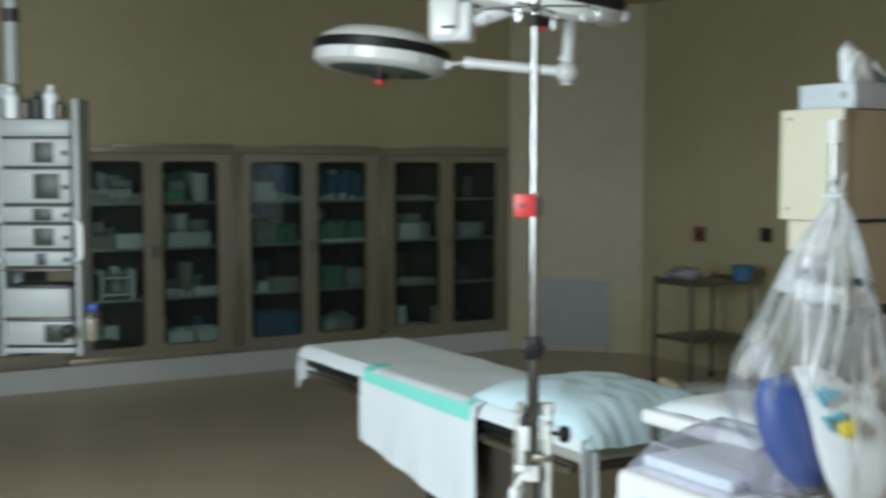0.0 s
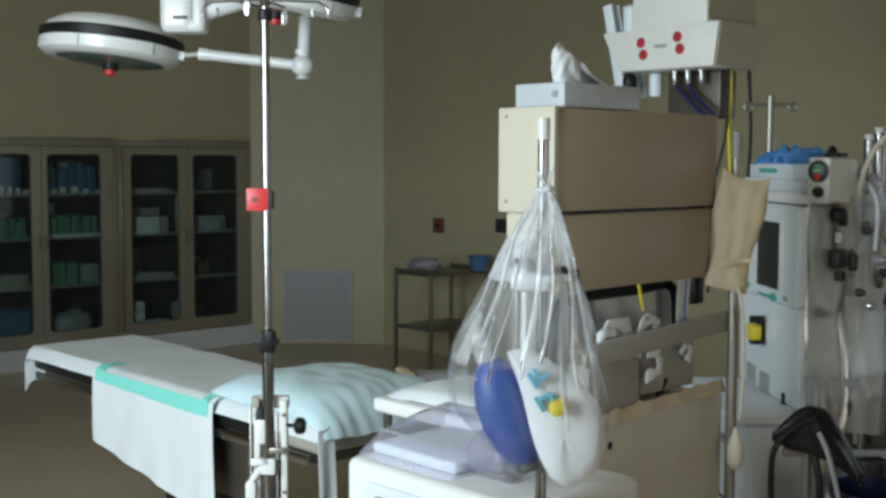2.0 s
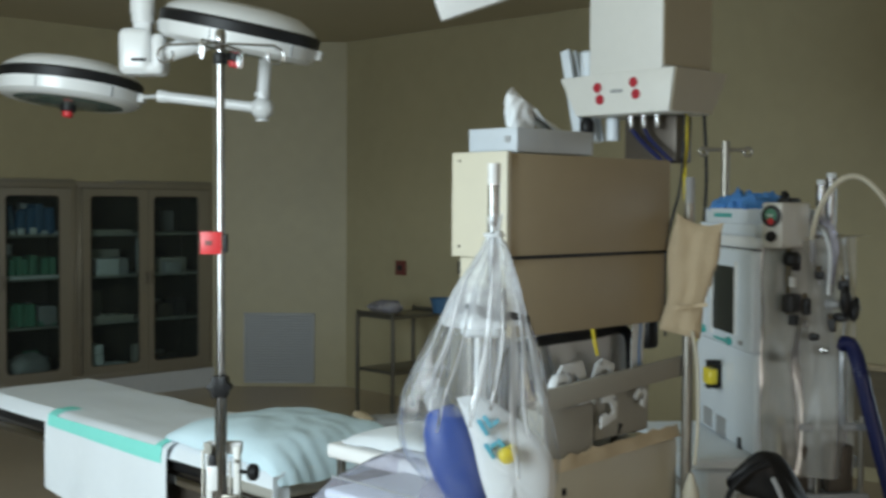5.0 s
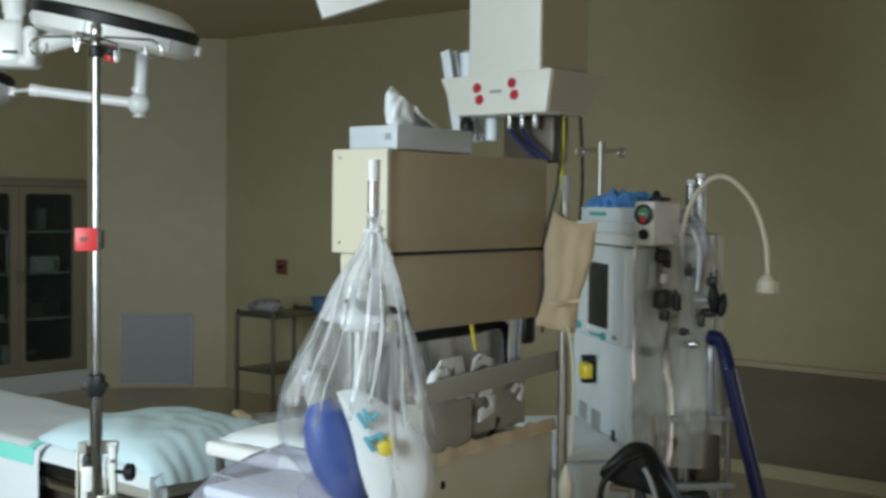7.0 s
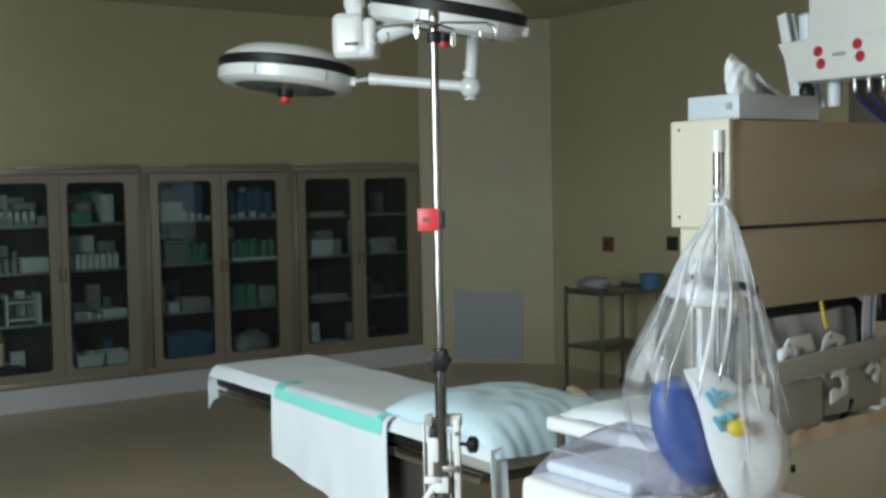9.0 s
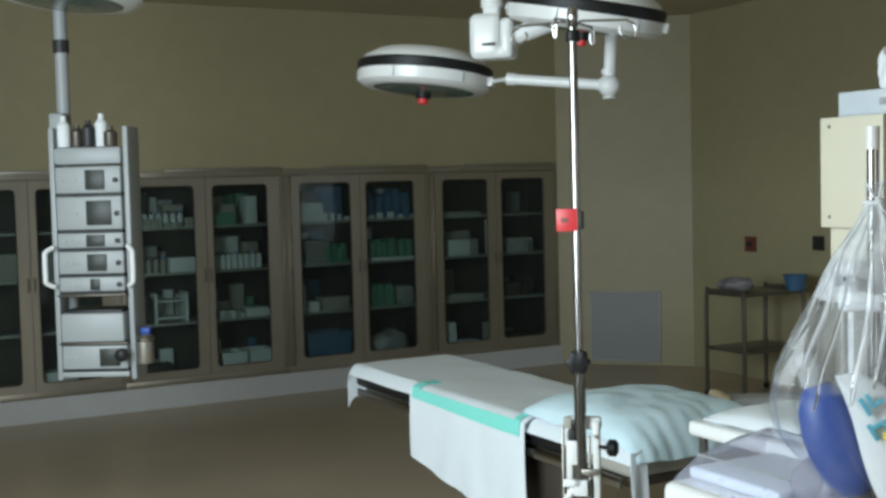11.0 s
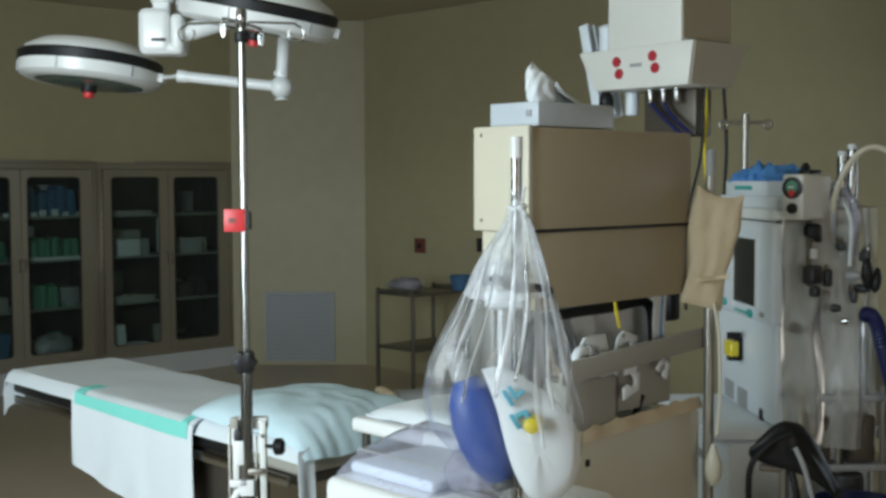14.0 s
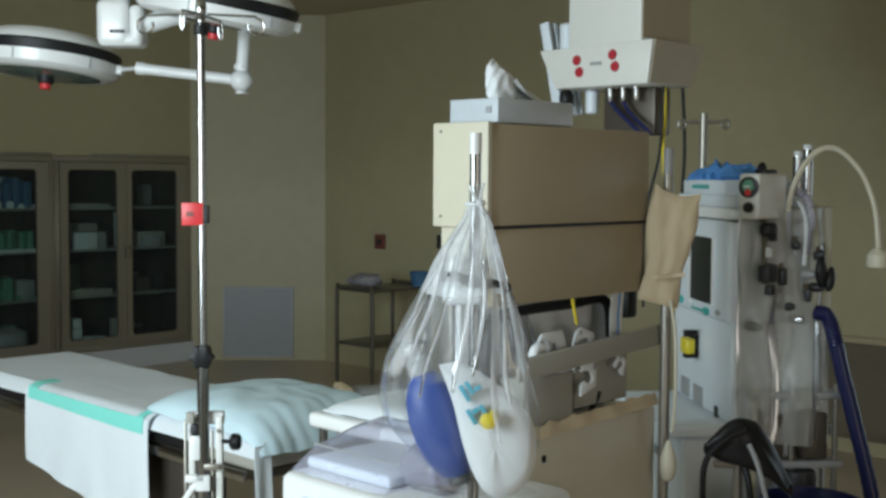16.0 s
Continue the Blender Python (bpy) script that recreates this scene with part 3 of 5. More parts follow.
sheet = thing("table_cover", (2.485, 4.0, TZ), "white disposable cover spread over the operating table", "sheet")
part("top_cloth", shell(lambda u, v: sheet_place(u, v * 0.921), 28, 64, 0.003), M_SHEET, sheet)
part("end_flap", shell(lambda u, v: sheet_place(u, 0.921 + v * 0.079), 28, 10, 0.003), M_SHEET, sheet)


def drape_place(u, v):
    """The side drape: v from the middle of the top over the edge and down, u along the table."""
    y = 3.53 + (4.44 - 3.53) * u
    s = v * 0.60
    top = 0.16
    if s < top:
        return Vector((TX0 - 0.02 + top - s, y, TZ + 0.010 + 0.003 * wave(y, s, 7) - 0.012 * max(0, s - top + 0.03) / 0.03))
    d = s - top
    hem = 0.36 + 0.03 * math.sin(u * 5.2 + 0.6) - 0.05 * max(0, u - 0.75) / 0.25 + 0.02 * (1 - u)
    d = d / 0.44 * hem
    x = TX0 - 0.024 - 0.004 * min(1, d / 0.03) - 0.020 * wave(y * 2.2, d * 0.6, 3.0) * d / 0.3 - 0.015 * d * math.sin(u * 21) * 0.5
    return Vector((x, y + 0.02 * d * math.sin(u * 9), TZ - 0.005 - d))


drape = thing("side_drape", (TX0, 3.9, 0.44), "white paper drape with a teal border hanging over the table edge", "drape")
part("cloth", shell(drape_place, 64, 36, 0.003), M_SHEET, drape)


def on_drape(u, v, lift=0.004):
    p = drape_place(u, v)
    return p + Vector((-lift if v > 0.24 else 0, 0, lift if v <= 0.28 else 0))


part("border", shell(lambda a, b: on_drape(0.03 + 0.94 * a, 0.275 + 0.095 * b), 48, 6, 0.002), M_TEAL, drape, "teal printed border")
part("border", shell(lambda a, b: on_drape(0.895 + 0.075 * a, 0.10 + 0.19 * b), 5, 18, 0.002), M_TEAL, drape, "teal printed border")
part("border", shell(lambda a, b: on_drape(0.03 + 0.045 * a, 0.10 + 0.19 * b), 5, 18, 0.002), M_TEAL, drape, "teal printed border")


def pillow_place(u, v):
    """A soft pillow slip bunched into pleats where it hangs past the head end."""
    a, b = 2 * u - 1, 2 * v - 1
    x = 2.505 + 0.285 * a * (1 + 0.04 * wave(u, v, 3))
    y = 3.255 + 0.335 * b
    puff = max(0, (1 - abs(a) ** 4) * (1 - abs(b) ** 3.0))
    z = TZ + 0.014 + 0.078 * puff ** 0.5
    k = max(0, (-0.5 - b) / 0.5)
    pleat = math.sin(a * 17 + 1.3 + 5 * wave(u * 1.4, v * 1.6, 3)) * (0.5 + 0.9 * wave(u, v, 3.3)) + 0.5 * math.sin(a * 31 + 5 * wave(v, u, 2))
    z += 0.002 * pleat * k * (1 - 0.5 * k) - 0.055 * k ** 2.5
    y -= 0.004 * pleat * k
    z += 0.010 * wave(u, v, 5) - 0.008 * abs(wave(u * 1.6 + 5, v * 1.3, 4)) * (1 - v)
    return Vector((x, y, z))


pillow = thing("pillow", (2.5, 3.17, TZ), "soft pillow in a pale cyan slip on the table head", "pillow")
part("slip", shell(pillow_place, 72, 56, -0.012), M_PILLOW, pillow, sharp=70)
part("underside", shell(lambda u, v: pillow_place(u, 0.02 + 0.3 * v) * 1.0 - Vector((0, -0.012, 0.026 + 0.02 * v)), 40, 10, 0.004), M_PILLOW, pillow, sharp=70)
single("end_towel", shell(lambda u, v: Vector((TX0 - 0.015 + 0.065 * u + 0.010 * v * math.sin(v * 4), TY0 - 0.02 - 0.012 * math.sin(u * 7 + v) * v, TZ - 0.005 - 0.42 * v)), 12, 20, 0.003), M_SHEET, "white cloth strip hanging from the table's head end", "cloth")
arm = thing("arm_board", (3.0, 3.22, 0.78), "padded arm board with a strap at the table's side", "arm board")
AM = pose(3.02, 3.2, 0.79, 0, 0, -28)
part("pad", obox(AM, 0.55, 0.15, 0.06, 0.025, 3), M_GREY, arm)
part("bracket", obox(AM @ pose(-0.2, 0, -0.09), 0.2, 0.04, 0.088, 0.005), M_STEEL_D, arm)
part("strap", obox(AM @ pose(-0.17, 0, 0.035), 0.05, 0.168, 0.04, 0.015, 3), M_TAN_FAB, arm)

# ---- infusion stand beside the table ----
P1 = Vector((1.838, 2.682, 0))
stand = thing("infusion_stand", P1, "stainless infusion stand with hooks, lift frame and black knob", "iv stand")
part("pole", tube([by(P1, 0, 0, 1.12), by(P1, 0, 0, 2.10)], 0.0115, 16), M_CHROME, stand)
part("sleeve", tube([by(P1, 0, 0, 0.12), by(P1, 0, 0, 1.16)], 0.0165, 16), M_CHROME, stand)
part("knob", prism([((0.031 + 0.005 * math.cos(6 * q)) * math.cos(q), (0.031 + 0.005 * math.cos(6 * q)) * math.sin(q)) for q in [2 * math.pi * k / 36 for k in range(36)]], 0.03, Matrix.Translation(by(P1, 0, -0.02, 1.15)) @ FACE, 0.004), M_BLACK, stand)
part("knob_collar", lathe([(0.022, 1.125), (0.024, 1.13), (0.024, 1.17), (0.02, 1.178)], Matrix.Translation((P1.x, P1.y, 0)), 16), M_BLACK, stand)
part("collar", lathe([(0.018, 2.03), (0.02, 2.035), (0.02, 2.055), (0.016, 2.06)], Matrix.Translation((P1.x, P1.y, 0)), 16), M_BLACK, stand)
for sx, a in ((1, 0.0), (-1, 0.0), (0.25, 0.11), (-0.2, -0.11)):
    ring = [by(P1, sx * 0.15 + sx * 0.022 * math.sin(q), a, 2.075 + 0.022 * math.cos(q) - 0.022) for q in [k * 2 * math.pi / 12 for k in range(11)]]
    part("hook", tube([by(P1, 0, 0, 2.06), by(P1, 0.02 * sx, a * 0.2, 2.085), by(P1, sx * 0.15, a, 2.08), *ring], 0.0035, 8), M_CHROME, stand)
part("tip", lathe([(0.0118, 2.08), (0.015, 2.09), (0.015, 2.115), (0.01, 2.122)], Matrix.Translation((P1.x, P1.y, 0)), 14), M_CHROME, stand)
for r in (-0.034, 0.042):
    part("upright", joined(obox(Matrix.Translation(by(P1, r, 0.02, 0.12)) @ FACE, 0.018, 0.03, 0.86, 0.003)), M_BOOM, stand, "white enamelled upright")
part("crosshead", joined(obox(Matrix.Translation(by(P1, 0.004, 0.03, 0.955)) @ FACE, 0.10, 0.03, 0.035, 0.006), obox(Matrix.Translation(by(P1, -0.02, 0.0, 0.86)) @ FACE, 0.03, 0.03, 0.07, 0.006)), M_WHITE, stand)
part("screw", tube([by(P1, -0.02, 0.012, 0.15), by(P1, -0.02, 0.012, 0.95)], 0.007, 10), M_BROWN, stand)
part("spring_block", obox(Matrix.Translation(by(P1, -0.024, 0.0, 0.92)) @ FACE, 0.022, 0.024, 0.04, 0.004), M_DARK, stand)
part("clamp_knob", joined(tube([by(P1, 0.05, 0, 0.912), by(P1, 0.078, 0, 0.91)], 0.006, 10), lathe([(0.014, 0), (0.024, 0.008), (0.024, 0.024), (0.015, 0.032)], Matrix.Translation(by(P1, 0.072, 0, 0.91)) @ FACE @ pose(0, 0, 0, 0, 90), 12)), M_BLACK, stand)
part("lever", joined(obox(Matrix.Translation(by(P1, -0.055, 0, 0.745)) @ FACE @ pose(0, 0, 0, 0, 35), 0.016, 0.02, 0.06, 0.004), obox(Matrix.Translation(by(P1, -0.05, 0, 0.70)) @ FACE, 0.03, 0.03, 0.05, 0.006)), M_WHITE, stand)
for r, w, z0, h in ((-0.050, 0.006, 0.14, 0.83), (0.024, 0.006, 0.30, 0.64)):
    part("guide_rail", obox(Matrix.Translation(by(P1, r, 0.004, z0)) @ FACE, w, 0.012, h, 0.001), M_STEEL_D, stand)
for r, z, w, h, mm in ((-0.022, 0.80, 0.052, 0.020, M_WHITE), (0.026, 0.835, 0.045, 0.016, M_STEEL_D), (-0.034, 0.965, 0.022, 0.030, M_CARD), (0.0, 0.775, 0.040, 0.045, M_WHITE), (-0.040, 0.60, 0.034, 0.030, M_STEEL_D), (0.030, 0.62, 0.034, 0.024, M_WHITE)):
    part("bracket", obox(Matrix.Translation(by(P1, r, -0.012, z)) @ FACE, w, 0.016, h, 0.003), mm, stand)
for r, z in ((-0.034, 0.94), (-0.034, 0.79), (0.042, 0.94), (0.042, 0.72)):
    part("bolt", lathe([(0.005, 0), (0.006, 0.003), (0.004, 0.006)], Matrix.Translation(by(P1, r, 0.004, z)) @ FACE @ pose(0, 0, 0, 90), 8), M_STEEL_D, stand)
part("tray_foot", lathe([(0.22, 0.03), (0.22, 0.05), (0.05, 0.1), (0.03, 0.14)], Matrix.Translation((P1.x, P1.y, 0)), 24), M_STEEL_D, stand)
for k in range(5):
    a = 2 * math.pi * k / 5 + 0.3
    part("caster", ball((P1.x + 0.2 * math.cos(a), P1.y + 0.2 * math.sin(a), 0.025), 0.025, 0.025, 0.025, seg=10), M_BLACK, stand)
tag = thing("pole_tag", by(P1, -0.025, -0.016, 1.512), "red square plastic tag on the infusion pole", "tag")
part("plate", obox(Matrix.Translation(by(P1, -0.024, -0.016, 1.512)) @ FACE, 0.058, 0.004, 0.062, 0.0015), M_RED, tag)
part("print", obox(Matrix.Translation(by(P1, -0.03, -0.0195, 1.537)) @ FACE, 0.018, 0.002, 0.012), M_REDBROWN, tag)
part("clip", obox(Matrix.Translation(by(P1, 0.012, 0.004, 1.517)) @ FACE, 0.012, 0.03, 0.05, 0.003), M_DARK, tag)

# ---- surgical lamps ----
def lamp(at, tilt, label, r=0.325, handle=True, pitch=-4):
    t = thing("surgical_lamp", at, label, "surgical lamp", "surgical lamps")
    m = Matrix.Translation(at) @ FACE @ pose(0, 0, 0, pitch, tilt, 0)
    k = r / 0.325
    part("dome", lathe([(0.300 * k, 0.050), (0.312 * k, 0.058), (0.296 * k, 0.082), (0.235 * k, 0.118), (0.225 * k, 0.121), (0.12 * k, 0.136), (0.0, 0.140)], m, 48), M_WHITE, t)
    part("band", lathe([(0.312 * k, 0.006), (0.325 * k, 0.011), (0.327 * k, 0.050), (0.314 * k, 0.060)], m, 48), M_BLACK, t)
    part("rim", lathe([(0.255 * k, -0.062), (0.292 * k, -0.058), (0.318 * k, -0.040), (0.322 * k, 0.012)], m, 48), M_WHITE, t)
    part("lens", lathe([(0.0, -0.072), (0.20 * k, -0.069), (0.255 * k, -0.060)], m, 40), M_LAMPGLASS, t)
    for q in range(6):
        part("rim_joint", moved(box(0.318 * k, 0.3245 * k, -0.002, 0.002, -0.040, 0.008), m @ pose(0, 0, 0, 0, 0, 60 * q + 20)), M_GREY, t)
    if handle:
        h = part("handle", lathe([(0.032, -0.102), (0.037, -0.095), (0.037, -0.068)], m, 18), M_BLACK, t)
        part("grip", lathe([(0.019, -0.128), (0.024, -0.123), (0.024, -0.100)], m, 16), M_RED, h, "red grip knob")
    part("latch", moved(box(-0.335 * k, -0.31 * k, -0.012, 0.012, -0.02, 0.006, 0.004), m), M_WHITE, t)
    part("latch", moved(box(0.31 * k, 0.345 * k, -0.03, 0.03, -0.03, 0.012, 0.006), m), M_WHITE, t)
    return t, m


l1, m1 = lamp((2.607, 5.045, 2.166), 5.0, "white domed surgical lamp with a black band and red grip")
EL, UP, LE = Vector((3.125, 4.266, 2.072)), Vector((3.14, 4.262, 2.30)), Vector((2.80, 4.58, 2.122))
part("arm", tube([EL, LE], 0.024, 16), M_WHITE, l1)
part("collar", tube([LE + (EL - LE).normalized() * 0.03, LE - (EL - LE).normalized() * 0.012], 0.028, 16), M_WHITE, l1)
part("pin", tube([LE, m1 @ Vector((0.30, 0.05, 0.0))], 0.010, 10), M_WHITE, l1)
part("elbow", joined(ball(EL, 0.052, 0.052, 0.05, seg=20), tube([EL + Vector((0, 0, -0.05)), EL + Vector((0, 0, -0.058))], 0.03, 16)), M_WHITE, l1)
part("spindle", joined(tube([EL, UP], 0.028, 16), tube([EL + Vector((0, 0, 0.05)), EL + Vector((0, 0, 0.07))], 0.034, 16)), M_WHITE, l1)
l2, m2 = lamp((2.885, 4.10, 2.345), 11.0, "white domed surgical lamp on a jointed ceiling arm", 0.335, True, 5)
YK = Vector((2.59, 4.37, 0))
part("post", joined(tube([YK + Vector((0, 0, 2.44)), YK + Vector((0, 0, 3.07))], 0.052, 24), tube([YK + Vector((0, 0, 2.40)), YK + Vector((0, 0, 2.45))], 0.047, 24)), M_WHITE, l2)
YM = Matrix.Translation(YK) @ FACE
part("tongue", moved(box(-0.036, 0.036, -0.03, 0.03, 2.245, 2.42, 0.012, 3), YM), M_WHITE, l2)
yoke = part("yoke", joined(moved(box(-0.085, 0.045, -0.078, -0.035, 2.185, 2.37, 0.03, 4), YM), moved(box(-0.085, 0.045, 0.035, 0.078, 2.185, 2.37, 0.03, 4), YM),
            moved(box(-0.085, 0.10, -0.07, 0.07, 2.18, 2.235, 0.025, 4), YM), moved(box(0.045, 0.10, -0.075, 0.075, 2.19, 2.35, 0.025, 4), YM)), M_WHITE, l2)
part("slot", moved(box(-0.03, 0.03, -0.081, -0.077, 2.232, 2.245, 0.001), YM), M_DARK, yoke)
part("arm", tube([YK + RIGHT * 0.08 + Vector((0, 0, 2.27)), m2 @ Vector((-0.12, 0, -0.035))], 0.04, 16), M_WHITE, l2)
part("ceiling_plate", lathe([(0.16, 3.03), (0.17, 3.04), (0.17, 3.069)], Matrix.Translation(YK), 32), M_WHITE, l2)
l3, m3 = lamp((1.02, 5.40, 2.56), 4.0, "white domed surgical lamp high near the ceiling", 0.33, False)
part("post", tube([m3 @ Vector((0, 0, 0.11)), Vector((m3.translation.x, m3.translation.y, 3.069))], 0.04, 20), M_WHITE, l3)
panel = thing("ceiling_monitor", (2.95, 2.82, 2.3), "white flat screen housing tilted under a ceiling arm", "monitor")
PM = Matrix.Translation((2.866, 2.868, 2.283)) @ FACE @ pose(0, 0, 0, 0, -19, 0)
part("housing", moved(box(0, 0.45, 0, 0.06, 0, 0.3, 0.006), PM), M_WHITE, panel)
part("bracket", tube([PM @ Vector((0.22, 0.05, 0.15)), Vector((*(PM @ Vector((0.22, 0.05, 0.15))).xy, 3.069))], 0.03, 14), M_WHITE, panel)

# ---- ceiling gas boom ----
boom = thing("gas_boom", (3.44, 2.42, 1.966), "white ceiling supply boom with red outlets and hoses", "supply boom")
hd = bmesh.new()
vs = [hd.verts.new(p) for p in ((3.3, 2.212, 2.115), (3.3, 2.70, 2.106), (3.62, 2.70, 2.106), (3.62, 2.212, 2.115), (3.3, 2.232, 1.966), (3.3, 2.626, 1.966), (3.55, 2.626, 1.966), (3.55, 2.232, 1.966))]
for q in ((0, 1, 2, 3), (4, 5, 6, 7), (0, 1, 5, 4), (1, 2, 6, 5), (2, 3, 7, 6), (3, 0, 4, 7)):
    hd.faces.new([vs[i] for i in q])
bmesh.ops.recalc_face_normals(hd, faces=hd.faces[:])
bmesh.ops.bevel(hd, geom=hd.edges[:], offset=0.006, segments=2, affect="EDGES", profile=0.5)
head = part("head", hd, M_BOOM, boom)
part("column", box(3.305, 3.60, 2.262, 2.572, 2.10, 3.069, 0.008), M_BOOM, boom)
# thin added faces: the white boom's shaded side is coloured tan
part("shaded_face", prism([(3.304, 2.112), (3.618, 2.112), (3.552, 1.969), (3.304, 1.969)], 0.003, Matrix.Translation((0, 2.213, 0)) @ Matrix(((1, 0, 0, 0), (0, 1, -0.133, 0.272), (0, 0, 1, 0), (0, 0, 0, 1)))), M_TAN, boom, "boom side face, its shade put in as tan")
part("shaded_face", box(3.309, 3.597, 2.257, 2.2605, 2.125, 3.06), M_TAN, boom, "boom side face, its shade put in as tan")
for y, z in ((2.528, 2.062), (2.517, 2.02), (2.375, 2.072), (2.364, 2.031)):
    part("outlet", lathe([(0.0185, 0), (0.019, 0.003), (0.0165, 0.006), (0.0, 0.0065)], pose(3.301, y, z, 0, -90, 0), 8), M_OUTLET, head, "red emergency power outlet")
part("label_plate", box(3.2975, 3.3015, 2.42, 2.47, 2.04, 2.052), M_GREY, head)
for k in range(3):
    y = 2.44 - 0.055 * k
    part("gas_outlet", lathe([(0.009, -0.05), (0.011, -0.045), (0.011, -0.01), (0.017, -0.008), (0.017, 0.004)], pose(3.38, y, 1.966), 12), M_CHROME, head)
part("knob", lathe([(0.02, -0.06), (0.026, -0.05), (0.026, -0.02), (0.012, 0.0)], pose(3.36, 2.62, 1.968), 14), M_BLACK, head)
part("canister", lathe([(0.02, -0.085), (0.024, -0.08), (0.024, -0.005), (0.016, 0.0)], pose(3.42, 2.55, 1.966), 16), M_WHITE_B, head)
part("hose", tube([(3.38, 2.44, 1.92), (3.38, 2.41, 1.888), (3.37, 2.36, 1.85), (3.36, 2.31, 1.815), (3.355, 2.27, 1.78)], 0.008, 10, 6), M_NAVY, boom, "blue gas hose")
part("hose", tube([(3.38, 2.385, 1.92), (3.375, 2.36, 1.885), (3.37, 2.33, 1.86), (3.36, 2.29, 1.83), (3.355, 2.25, 1.80)], 0.007, 10, 6), M_NAVY, boom, "blue gas hose")
part("hose", tube([(3.45, 2.26, 1.966), (3.45, 2.255, 1.85), (3.43, 2.25, 1.76), (3.38, 2.20, 1.55), (3.36, 2.15, 1.2)], 0.0055, 10, 6), M_YELLOW, boom, "yellow gas hose")
part("hose", tube([(3.42, 2.245, 1.966), (3.42, 2.25, 1.85), (3.42, 2.26, 1.72), (3.40, 2.3, 1.5), (3.4, 2.3, 1.2)], 0.005, 10, 6), M_BLACK, boom, "black hose")
part("hose", tube([(3.53, 2.24, 1.966), (3.54, 2.235, 1.80), (3.53, 2.23, 1.66), (3.52, 2.25, 1.3)], 0.006, 10, 6), M_BLACK, boom, "black hose")
part("manifold", box(3.42, 3.52, 2.28, 2.50, 1.80, 1.966, 0.01), M_BROWN, boom)
for k in range(4):
    part("rail_slat", moved(box(0, 0.015, -0.02, 0.02, -0.17, 0.17, 0.003), pose(3.36 + 0.04 * k, 2.695, 2.05, -12)), M_WHITE_B, boom)
part("tray_cup", lathe([(0.03, 0), (0.032, 0.09), (0.02, 0.10)], pose(3.38, 2.63, 2.108), 16), M_WHITE_B, boom)

hookstand = thing("infusion_stand", (3.552, 2.166, 0), "thin steel infusion stand with two ring hooks behind the console", "iv stand")
HB = (3.552, 2.166, 0)
part("pole", tube([by(HB, 0, 0, 0.05), by(HB, 0, 0, 1.875)], 0.014, 12), M_STEEL_D, hookstand)
part("crossbar", tube([by(HB, -0.075, 0, 1.845), by(HB, 0.075, 0, 1.845)], 0.007, 10), M_STEEL_D, hookstand)
for s in (-1, 1):
    part("ring", tube([by(HB, s * 0.076 + 0.014 * math.cos(q), 0, 1.838 + 0.014 * math.sin(q)) for q in [k * math.pi / 6 for k in range(13)]], 0.0055, 8), M_STEEL_D, hookstand)
part("foot", lathe([(0.18, 0.0), (0.18, 0.03), (0.03, 0.06)], Matrix.Translation((HB[0], HB[1], 0)), 20), M_STEEL_D, hookstand)

# ---- anaesthesia console ----
CX0, CX1, CY0, CY1 = 1.898, 2.505, 1.677, 1.838
con = thing("equipment_console", (2.2, 1.76, 0), "cream laminate equipment console, front shaded tan, with an open bay", "console")
# hood and apron carry the shade of the cream front in their tan
part("hood", box(CX0 + 0.004, CX1, CY0, CY1, 1.541, 1.766, 0.003), M_TAN, con, "hood with the front's shade in its tan colour")
side = part("side_panel", box(CX0 - 0.012, CX0 + 0.003, CY0 - 0.004, CY1 + 0.002, 1.537, 1.769, 0.003), M_CREAM, con, "cream side panel")
for y, z in ((1.815, 1.75), (1.815, 1.56)):
    part("screw", lathe([(0.004, 0), (0.003, 0.002)], pose(CX0 - 0.0125, y, z, 0, -90, 0), 8), M_STEEL_D, side)
part("seam", box(CX0 + 0.02, CX1 - 0.006, CY0 + 0.002, CY1 - 0.01, 1.534, 1.543), M_BLACK, con)
part("apron", box(CX0 + 0.02, CX1 - 0.01, CY0 + 0.004, CY0 + 0.024, 1.362, 1.534, 0.003), M_TAN, con)
part("side_panel", box(CX0 + 0.004, CX0 + 0.019, CY0 + 0.002, CY1 - 0.01, 1.47, 1.536, 0.002), M_CREAM, con)
for x in (CX0 + 0.03, CX1 - 0.03):
    part("post", box(x - 0.012, x + 0.012, CY1 - 0.03, CY1 - 0.006, 1.05, 1.54, 0.003), M_STEEL_D, con)
part("crossbar", moved(box(0, 0.60, -0.012, 0.0, -0.026, 0.026, 0.004), Matrix.Translation((1.99, CY0, 1.212)) @ pose(0, 0, 0, 0, -3.2, 0)), M_CARD, con, "grey metal crossbar")
part("cabinet_body", joined(box(1.90, 2.552, CY0, CY1, 0.08, 1.055, 0.006)), M_CREAM, con)
part("lip", shell(lambda u, v: Vector((1.95 + 0.605 * u, CY0 - 0.010 - 0.002 * math.sin(u * 30) + 0.012 * v, 1.040 + 0.022 * u + 0.030 * v * (1 + 0.35 * wave(u * 5, v, 4)))), 40, 5, 0.006), M_TAN_FAB, con, "ragged tan foam edge")
part("box_panel", box(2.03, 2.215, CY0 + 0.01, CY0 + 0.10, 1.05, 1.185, 0.003), M_CARD, con)
part("backplate", box(2.235, 2.45, CY0 + 0.02, CY0 + 0.035, 1.09, 1.215, 0.003), M_CARD, con)
part("back_panel", box(1.925, 2.49, CY1 - 0.05, CY1 - 0.034, 1.056, 1.533, 0.002), M_WHITE, con, "grey back panel of the open bay")
part("hole_plug", box(2.087, 2.101, CY0 - 0.004, CY0 + 0.01, 0.985, 1.003, 0.003), M_BLACK, con)
